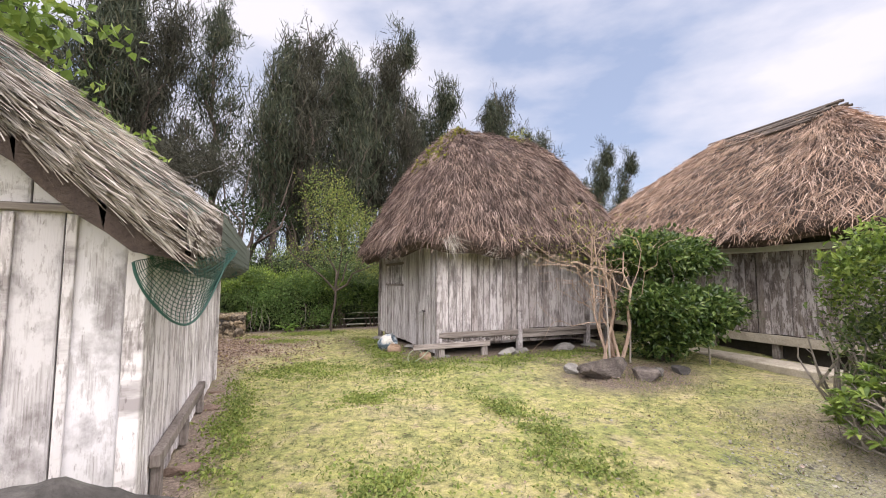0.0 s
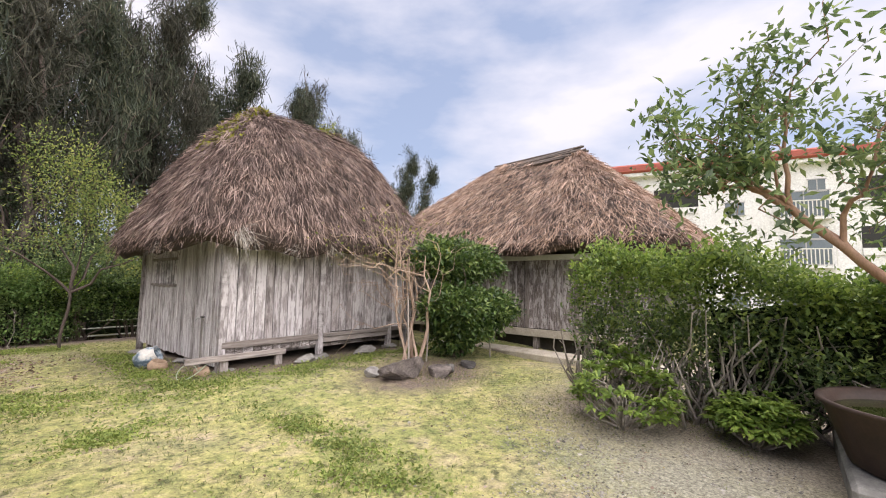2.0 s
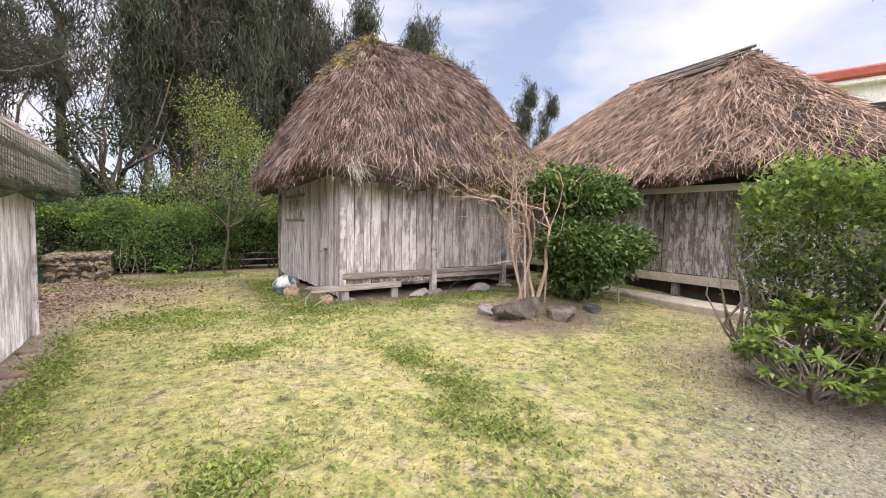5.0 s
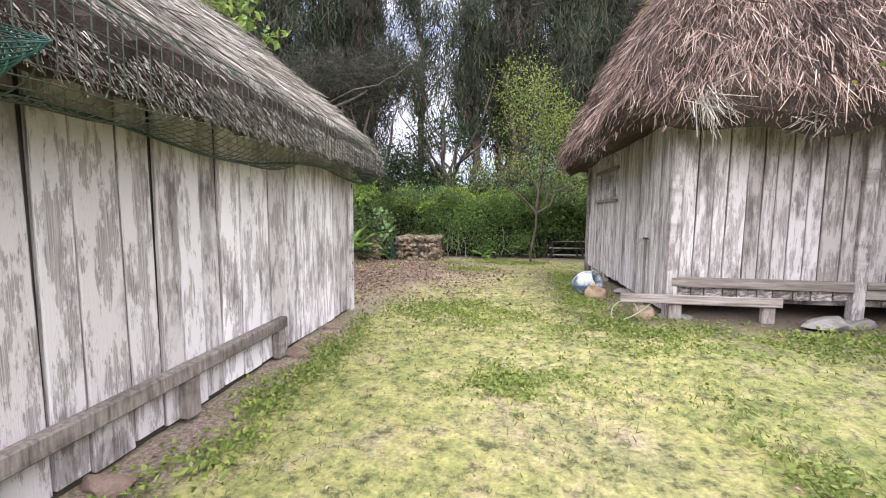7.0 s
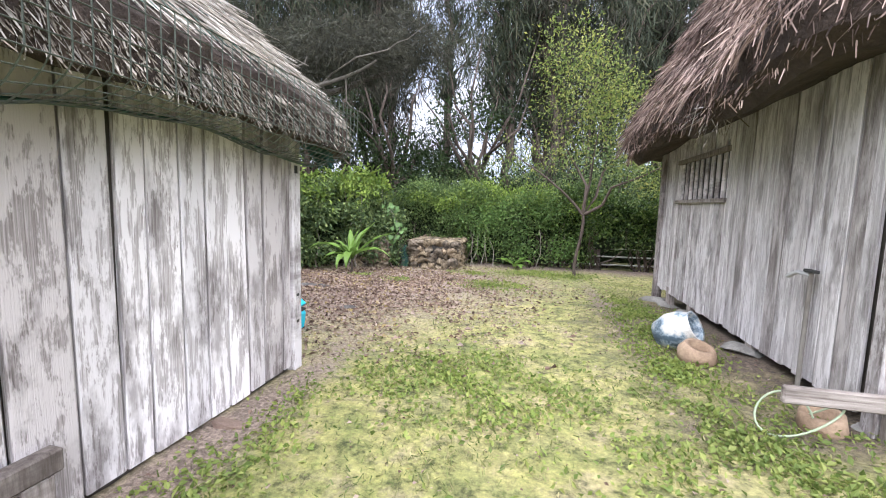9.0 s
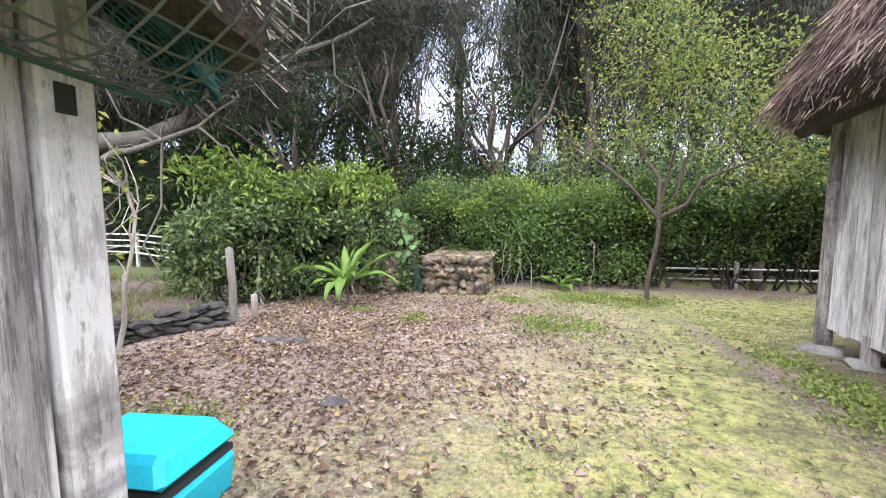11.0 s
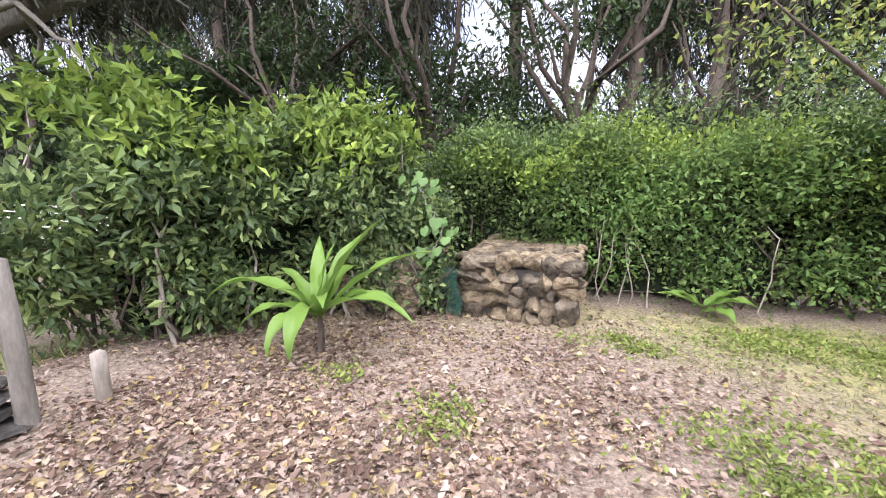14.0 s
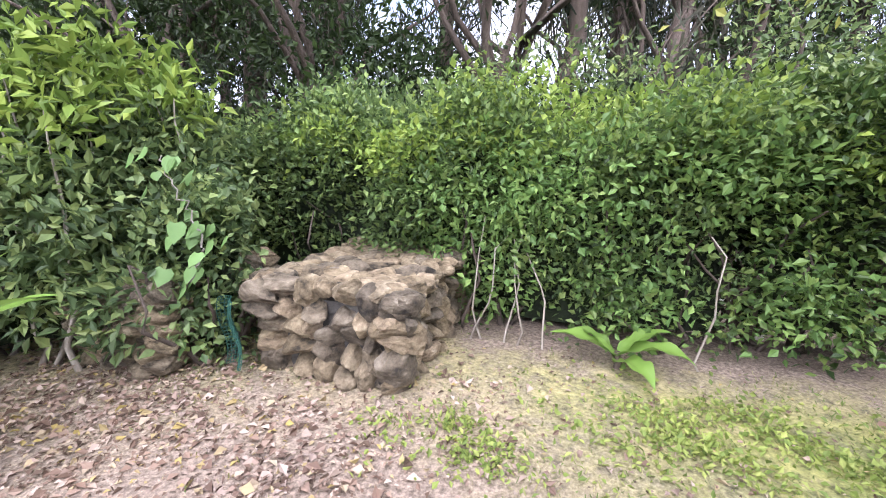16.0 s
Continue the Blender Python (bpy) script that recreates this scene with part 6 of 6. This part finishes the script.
rock(0.60, 6.60, 0.15, 0.09, 0.04, "flat reddish footing stone by the shed", "stone_red", 17, 0.3)
rock(0.58, 7.3, 0.10, 0.07, 0.03, "flat reddish footing stone by the shed", "stone_red", 18, 0.3)
rock(-1.15, 10.95, 0.20, 0.13, 0.05, "flat grey stone sunk among fallen leaves", "stone_dark", 19, 0.12, 20)
rock(-0.85, 11.0, 0.15, 0.10, 0.04, "flat grey stone sunk among fallen leaves", "stone_dark", 20, 0.05)
rock(0.05, 9.9, 0.10, 0.08, 0.03, "small grey stone among fallen leaves", "stone_dark", 21, 0.3)

SHARED_STONE = [rock_mesh(30 + k, 0.56, 0.56, 0.56, 0.35, 3, 11, (0.5, 0.78)) for k in range(9)]
for me in SHARED_STONE:
    me.materials.append(M["stone"])
SHARED_DARK = [rock_mesh(40 + k, 0.5, 0.5, 0.5, 0.3, 2, 9) for k in range(4)]
for me in SHARED_DARK:
    me.materials.append(M["stone_dark"])


SHARED_GREY = [rock_mesh(50 + k, 0.5, 0.5, 0.5, 0.3, 2, 9) for k in range(2)]
for me in SHARED_GREY:
    me.materials.append(M["stone_grey"])


def dry_wall(name, label, x0, x1, y0, y1, z0, z1, size, seed):
    """A dry-stone block: rough stones course on course round a rubble core."""
    rng = random.Random(seed)
    t = thing(name, label, "wall", Matrix.Translation(((x0 + x1) / 2, (y0 + y1) / 2, z0)))
    cx, cy = (x0 + x1) / 2, (y0 + y1) / 2
    part("core", box_bm(x0 - cx + size * 0.45, x1 - cx - size * 0.45, y0 - cy + size * 0.45, y1 - cy - size * 0.45, 0, z1 - z0 - 0.05), "stone_dark", t)
    z = 0.0
    while z < z1 - z0 - 0.03:
        h = size * rng.uniform(0.48, 0.72)
        last = z + h > z1 - z0 - 0.06
        for side in range(4):
            length = (x1 - x0) if side % 2 == 0 else (y1 - y0)
            s = -rng.uniform(0, size * 0.3)
            while s < length:
                w = size * rng.uniform(0.5, 1.3)
                m_ = s + w / 2
                jog = rng.uniform(-0.02, 0.025)
                px, py = ((x0 + m_, y0 + jog + size * 0.4), (x1 - size * 0.4, y0 + m_), (x1 - m_, y1 - size * 0.4), (x0 + size * 0.4, y1 - m_))[side]
                if x0 - 0.02 < px < x1 + 0.02 and y0 - 0.02 < py < y1 + 0.02:
                    ob = new("stone", rng.choice(SHARED_STONE))
                    dims = (w * 1.02, size * 1.1, h * 1.15) if side % 2 == 0 else (size * 1.1, w * 1.02, h * 1.15)
                    ob.matrix_basis = Matrix.LocRotScale((px - cx, py - cy, z + h / 2 + rng.uniform(-0.03, 0.03)), Euler([rng.uniform(-0.35, 0.35) for _ in range(3)]), [q * rng.uniform(0.9, 1.3) for q in dims])
                    ob.parent = t
                s += w * 0.93
        if last:
            for k in range(int((x1 - x0) * (y1 - y0) / (size * size * 0.55))):
                ob = new("stone", rng.choice(SHARED_STONE))
                ob.matrix_basis = Matrix.LocRotScale((rng.uniform(x0, x1) - cx, rng.uniform(y0 + 0.1, y1) - cy, z + h * 0.75), Euler((0, 0, rng.uniform(0, 6))), (size * rng.uniform(0.9, 1.6), size * rng.uniform(0.9, 1.4), h * 0.8))
                ob.parent = t
        z += h


dry_wall("stone_wall", "low dry-stone block of rough brown rocks", -0.55, 0.52, 14.22, 15.7, -0.14, 0.44, 0.20, 171)
dry_wall("stone_wall", "mossy dry-stone block hidden by the bush", -1.75, -1.0, 13.9, 15.0, -0.12, 0.42, 0.17, 172)

edging = thing("stone_edging", "low curb of stacked dark flat stones", "edging")
rng = random.Random(181)
for row in range(4):
    s = 0.0
    while s < 1.7:
        w = rng.uniform(0.10, 0.26)
        f = (s + w / 2) / 1.7
        x, y = -2.74 + 0.58 * f, 9.82 + 1.55 * f
        if row < 3 or rng.random() < 0.6:
            ob = new("stone", rng.choice(SHARED_DARK))
            ob.matrix_basis = Matrix.LocRotScale((x + rng.uniform(-0.03, 0.03) - 0.035 * row, y, gz(x, y) + 0.03 + 0.062 * row), Euler((rng.uniform(-0.18, 0.18), rng.uniform(-0.18, 0.18), radians(70) + rng.uniform(-0.3, 0.3))), (w * 1.15, rng.uniform(0.16, 0.26), rng.uniform(0.07, 0.11)))
            ob.parent = edging
        s += w * 0.9


# ---- loose things ----
def revolve(profile, sides=32):
    bm = bmesh.new()
    rings = []
    for r, z in profile:
        rings.append([bm.verts.new((r * math.cos(2 * math.pi * k / sides), r * math.sin(2 * math.pi * k / sides), z)) for k in range(sides)])
    for a, b_ in zip(rings[:-1], rings[1:]):
        for k in range(sides):
            bm.faces.new((a[k], a[(k + 1) % sides], b_[(k + 1) % sides], b_[k]))
    bm.faces.new(rings[0][::-1])
    bm.faces.new(rings[-1])
    return bm


tagged(part("concrete_slab", box_bm(5.36, 7.0, -0.9, 1.05, 0.0, 0.24, 0.03), "concrete"), "rough grey concrete slab under the basin", "slab")
basin = thing("iron_basin", "large rusty brown iron basin holding murky water", "basin", Matrix.Translation((5.98, 0.52, 0.24)))
part("bowl", revolve([(0.46, 0.0), (0.50, 0.02), (0.64, 0.44), (0.68, 0.46), (0.68, 0.485), (0.63, 0.48), (0.60, 0.42), (0.47, 0.06)]), "iron", basin, "", None, True)
part("water", revolve([(0.02, 0.395), (0.585, 0.40), (0.58, 0.402), (0.02, 0.403)]), "water", basin, "still murky green water")

# blue plastic box behind the shed
blue = thing("plastic_box", "bright blue lidded plastic box behind the shed", "box", pose(-0.26, 8.86, 0.045, 0, 0, 2))
bm = box_bm(-0.30, 0.28, -0.20, 0.20, 0.0, 0.20, 0.025)
for v in bm.verts:
    v.co.x *= 0.92 + 0.08 * v.co.z / 0.2
    v.co.y *= 0.92 + 0.08 * v.co.z / 0.2
part("tub", bm, "blue", blue)
bm = box_bm(-0.31, 0.29, -0.21, 0.21, 0.215, 0.34, 0.03)
for v in bm.verts:
    if v.co.z > 0.28:
        v.co.x *= 0.86
        v.co.y *= 0.82
part("lid", bm, "blue", blue, "domed blue lid", pose(0, 0, 0.01, 0, -3, 0))
# near-black filler: the shaded gap between tub and lid, painted
part("rim", box_bm(-0.285, 0.265, -0.185, 0.185, 0.20, 0.225), "shade_and_black", blue)

# cracked jar lying by the hut
jar = thing("broken_jar", "cracked glazed jar lying beside the hut", "jar", pose(3.47, 9.36, gz(3.5, 9.3) + 0.15, 62, 0, 55))
part("body", revolve([(0.07, -0.18), (0.12, -0.17), (0.165, -0.05), (0.16, 0.06), (0.125, 0.14), (0.135, 0.16), (0.11, 0.15), (0.14, 0.04), (0.07, -0.13)], 24), "pottery", jar, "", None, True)
pot = thing("clay_pot", "round brown clay pot on the grass", "pot", pose(3.50, 9.04, gz(3.5, 9.0) - 0.03, 14, 9, 0))
part("body", revolve([(0.08, 0.0), (0.13, 0.03), (0.145, 0.10), (0.11, 0.17), (0.08, 0.17), (0.10, 0.10)], 24), "terracotta", pot, "", None, True)
pot2 = thing("clay_pot", "small broken clay pot under the step board", "pot", pose(3.80, 8.02, gz(3.8, 8.0) - 0.02, 8, -10, 0))
part("body", revolve([(0.07, 0.0), (0.11, 0.04), (0.10, 0.12), (0.07, 0.13), (0.06, 0.05)], 20), "terracotta", pot2, "", None, True)
hose_path = [(3.55 + 0.16 * math.cos(a) + 0.02 * a, 7.95 + 0.12 * math.sin(a), gz(3.6, 7.9) + 0.10 + 0.09 * math.sin(a * 1.3)) for a in np.linspace(0, 7.5, 34)]
tagged(put("hose", fast_mesh("hose", *tube(hose_path, [0.006], 6), True), "hose"), "short pale garden hose on the grass", "hose")
tap = thing("standpipe", "grey standpipe with a tap against the wall", "tap", Matrix.Translation((3.93, 8.50, gz(3.93, 8.5))))
put("pipe", fast_mesh("pipe", *tube([(0, 0, -0.05), (0.0, 0.0, 0.8)], [0.014], 8), True), "bark_grey", tap)
put("spout", fast_mesh("spout", *tube([(0, 0, 0.78), (-0.02, 0.10, 0.79), (-0.04, 0.17, 0.75)], [0.015], 8), True), "pipe", tap)
part("handle", box_bm(-0.02, 0.02, -0.05, 0.05, 0.80, 0.82, 0.004), "shade_and_black", tap)


# strap-leaved plants
def strap_leaf(az, el, length, width, droop, parent, rng):
    """A long arching leaf with a folded midrib, broadest past its middle, and wavy edges."""
    v, f, n = [], [], 14
    dx, dy = math.cos(radians(az)), math.sin(radians(az))
    r = z = 0.0
    ph = rng.uniform(0, 6)
    for i in range(n + 1):
        t = i / n
        a = radians(el + 9) - droop * t ** 1.6
        if i:
            r += 1.2 * length / n * math.cos(a)
            z += 1.2 * length / n * math.sin(a)
        w = 0.8 * width * (0.30 + 0.9 * math.sin(math.pi * min(1, t) ** 0.9) ** 0.8) * (1 - t ** 7) * 0.5
        wav, lift = 0.22 * w * math.sin(t * 17 + ph), 0.42 * w
        nx, nz = -math.sin(a), math.cos(a)
        for side, up in ((-1, lift + wav), (-0.45, lift * 0.4), (0, 0), (0.45, lift * 0.4), (1, lift - wav)):
            q = r + nx * up
            v.append((dx * q - dy * w * side, dy * q + dx * w * side, z + nz * up))
        if i:
            o = 5 * (i - 1)
            f += [(o + j, o + j + 1, o + j + 6, o + j + 5) for j in range(4)]
    return put("leaf", fast_mesh("leaf", v, f, True), "banana", parent)


def strap_plant(x, y, seed, leaves, label, stem):
    rng = np.random.default_rng(seed)
    t = thing("strap_leaved_plant", label, "plant", Matrix.Translation((x, y, gz(x, y))))
    put("stem", fast_mesh("stem", *tube([(0, 0, -0.05), (0.015, 0, stem * 0.6), (0, 0, stem + 0.06)], [0.028, 0.02], 8), True), "bark", t)
    for az, el, length, width, droop in leaves:
        ob = strap_leaf(az, el, length, width, droop, t, rng)
        ob.location = (0, 0, stem + rng.uniform(-0.03, 0.06))


strap_plant(-1.36, 12.95, 191, [
    (22, 58, 0.80, 0.15, 0.5), (14, 40, 0.92, 0.15, 0.75), (4, 34, 0.62, 0.14, 1.3), (350, 26, 0.80, 0.15, 1.25), (196, 38, 0.88, 0.16, 1.7),
    (214, 20, 0.55, 0.14, 1.5), (285, 30, 0.62, 0.15, 2.4), (262, 25, 0.55, 0.14, 2.2), (120, 66, 0.62, 0.13, 0.6), (70, 62, 0.70, 0.14, 0.7),
    (165, 55, 0.55, 0.12, 1.1), (310, 48, 0.48, 0.12, 1.5), (95, 40, 0.7, 0.14, 1.2), (40, 75, 0.5, 0.11, 0.4), (235, 60, 0.42, 0.11, 1.2)],
    "bright green plant of long arching strap leaves", 0.26)
strap_plant(1.75, 15.0, 192, [(185, 22, 0.40, 0.16, 0.6), (300, 24, 0.34, 0.17, 1.3), (345, 26, 0.42, 0.17, 1.2), (15, 40, 0.34, 0.14, 0.9), (160, 40, 0.30, 0.12, 0.8)],
            "low broad-leaved plant at the hedge foot", 0.05)


green = thing("net", "torn dark green net beside the stone wall", "net")
put("mesh", net_sheet(lambda u, v: (-0.72 + 0.16 * u + 0.03 * math.sin(6 * v), 14.12 + 0.05 * math.sin(5 * u), -0.06 + 0.46 * v), 12, 20, 0.003), "net", green)
twig = tagged(put("fallen_branch", fast_mesh("fallen_branch", *tube(bend((4.75, 1.75, gz(4.7, 1.7) + 0.012), (5.25, 1.40, gz(5.2, 1.4) + 0.03), np.random.default_rng(5), 0.3, 9), [0.010, 0.005], 6)), "bark_pale"), "pale dead branch lying on gravel", "branch")


# ---- grass, weeds and fallen leaves ----
def free_of_buildings(x, y):
    ok = ~((x > -2.75) & (x < 0.5) & (y > 4.0) & (y < 8.25))
    ok &= ~((x > 3.95) & (x < 8.05) & (y > 7.95) & (y < 12.1))
    ok &= ~((x > 5.1) & (x < 7.05) & (y > -1) & (y < 1.3))
    return ok & ~((x > 8.9) & (x < 16.2) & (y > 2.5) & (y < 11))


rng = np.random.default_rng(200)
n = 130000
x, y = rng.uniform(-1.2, 9.0, n), rng.uniform(1.6, 15.2, n)
patch = np.sin(x * 1.9 + np.sin(y * 1.4) * 1.5) * np.cos(y * 1.6 + x * 0.6) + 0.5 * np.sin(x * 5.3) * np.sin(y * 4.7)
keep = free_of_buildings(x, y) & (patch + rng.normal(0, 0.45, n) > 0.05) & ((x + 1.4) ** 2 / 6.8 + (y - 11.2) ** 2 / 8 > rng.uniform(0.6, 1.6, n))
keep &= (x - 4.8) ** 2 + (y - 2.2) ** 2 > rng.uniform(0.0, 1.5, n)
x, y = x[keep], y[keep]
p = np.stack([x, y, ground_z(x, y) - 0.004], 1)
d = unit(rng.normal(0, 0.75, p.shape) * [1, 1, 0.2] + [0, 0, 0.7])
tagged(put("grass", fast_mesh("grass", *blades(p, d, rng, 0.035, 0.006)), "grass"), "short patchy yellow-green lawn grass", "grass", kind="stuff")

n = 60000
spots = [(5.3, 7.1, 1.7, 0.42), (3.5, 7.5, 0.7, 0.5), (3.75, 4.9, 0.24, 0.9), (3.55, 3.9, 0.3, 0.5), (3.3, 8.6, 0.3, 0.9), (3.4, 10.4, 0.3, 1.4), (2.4, 6.3, 0.5, 0.3), (0.85, 6.0, 0.22, 1.9), (6.9, 7.3, 1.2, 0.3), (-0.2, 12.3, 0.2, 0.2), (0.9, 13.9, 0.35, 0.2), (2.4, 14.3, 0.9, 0.4), (2.0, 4.0, 0.4, 0.5), (2.9, 2.9, 0.5, 0.4), (1.8, 8.2, 0.7, 0.6), (1.6, 12.4, 0.5, 0.5), (-0.7, 9.3, 0.4, 0.3), (-1.0, 12.6, 0.15, 0.12)]
share = np.array([s[2] * s[3] for s in spots]) + 0.06
pick = rng.choice(len(spots), n, p=share / share.sum())
s = np.array(spots)[pick]
x, y = s[:, 0] + rng.normal(0, 0.6, n) * s[:, 2], s[:, 1] + rng.normal(0, 0.6, n) * s[:, 3]
keep = free_of_buildings(x, y) & (np.sin(x * 7.1 + np.sin(y * 5.3)) * np.cos(y * 6.7 + x * 2.2) + rng.normal(0, 0.6, n) > -0.15)
x, y = x[keep], y[keep]
p = np.stack([x, y, ground_z(x, y) + rng.uniform(0.0, 0.035, len(x))], 1)
d = unit(rng.normal(0, 0.8, p.shape) * [1, 1, 0.2] + [0, 0, 0.25])
tagged(put("weeds", fast_mesh("weeds", *leaf_cloud(p, rng, 0.038, 0.022, d, 0.1, 0.8)), "grass_green"), "low patches of small-leaved green weeds", "weeds", kind="stuff")

n = 26000
x, y = rng.uniform(-11, -3.0, n), rng.uniform(7.5, 14.5, n)
keep = np.sin(x * 2.1 + np.sin(y * 1.7)) * np.cos(y * 2.3 + x) + rng.normal(0, 0.4, n) > 0.1
x, y = x[keep], y[keep]
p = np.stack([x, y, ground_z(x, y) - 0.004], 1)
d = unit(rng.normal(0, 0.5, p.shape) * [1, 1, 0.2] + [0, 0, 0.8])
tagged(put("field_grass", fast_mesh("field_grass", *blades(p, d, rng, 0.12, 0.012)), "grass"), "rough green grass in the field", "grass", kind="stuff")

n = 60000
x, y = -0.7 + rng.normal(0, 1.3, n), 11.6 + rng.normal(0, 1.6, n)
keep = free_of_buildings(x, y) & (x > -3.2) & (y < 15) & (y > 8.3)
keep &= np.sin(x * 2.7 + 1.5 * np.sin(y * 1.9)) * np.cos(y * 2.4 - x * 1.1) + 0.5 * np.sin(x * 6.1 + y * 3.7) + rng.normal(0, 0.5, n) > -0.6
extra = np.concatenate([rng.uniform([4.5, 1.5], [9, 8], (2200, 2)), rng.normal([6.4, 5.9], [0.8, 0.45], (900, 2)), rng.uniform([0.5, 2.0], [5.5, 15.2], (6000, 2))])
extra = extra[free_of_buildings(extra[:, 0], extra[:, 1])]
x, y = np.concatenate([x[keep], extra[:, 0]]), np.concatenate([y[keep], extra[:, 1]])
p = np.stack([x, y, ground_z(x, y) + 0.008 + rng.uniform(0, 0.012, len(x))], 1)
d = rng.normal(0, 1, p.shape) * [1, 1, 0.15]
v, f = leaf_cloud(p, rng, 0.042, 0.027, unit(d), 0.0, 3.0, 0.25)
v = (v.reshape(-1, 4, 3) - p[:, None]) * (np.where(np.arange(len(p)) < keep.sum(), 1.0, 0.5) * np.clip(rng.lognormal(-0.35, 0.5, len(p)), 0.2, 1.5))[:, None, None] + p[:, None]
tagged(put("fallen_leaves", fast_mesh("fallen_leaves", v, f), "litter"), "dry brown and tan fallen leaves", "leaf litter", kind="stuff")

# loose gravel round the basin and the hedge
rng = np.random.default_rng(230)
n = 9000
x, y = 4.9 + rng.normal(0, 0.85, n), 2.2 + rng.normal(0, 0.95, n)
keep = free_of_buildings(x, y) & (np.sin(x * 3.1 + np.sin(y * 2.3)) * np.cos(y * 2.9) + rng.normal(0, 0.6, n) > -0.2)
x, y = x[keep], y[keep]
n = len(x)
r = 0.0075 * rng.lognormal(0, 0.4, (n, 1, 1))
octa = np.array([(1, 0, 0), (0, 1, 0), (-1, 0, 0), (0, -1, 0), (0, 0, 0.6), (0, 0, -0.6)])
v = np.stack([x, y, ground_z(x, y) + 0.004], 1)[:, None] + octa[None] * r * rng.uniform(0.6, 1.3, (n, 6, 1))
f = np.array([(0, 1, 4), (1, 2, 4), (2, 3, 4), (3, 0, 4), (1, 0, 5), (2, 1, 5), (3, 2, 5), (0, 3, 5)])
tagged(put("gravel", fast_mesh("gravel", v.reshape(-1, 3), (np.arange(n)[:, None, None] * 6 + f[None]).reshape(-1, 3)), "pebbles"), "small grey and tan gravel stones", "gravel", kind="stuff")
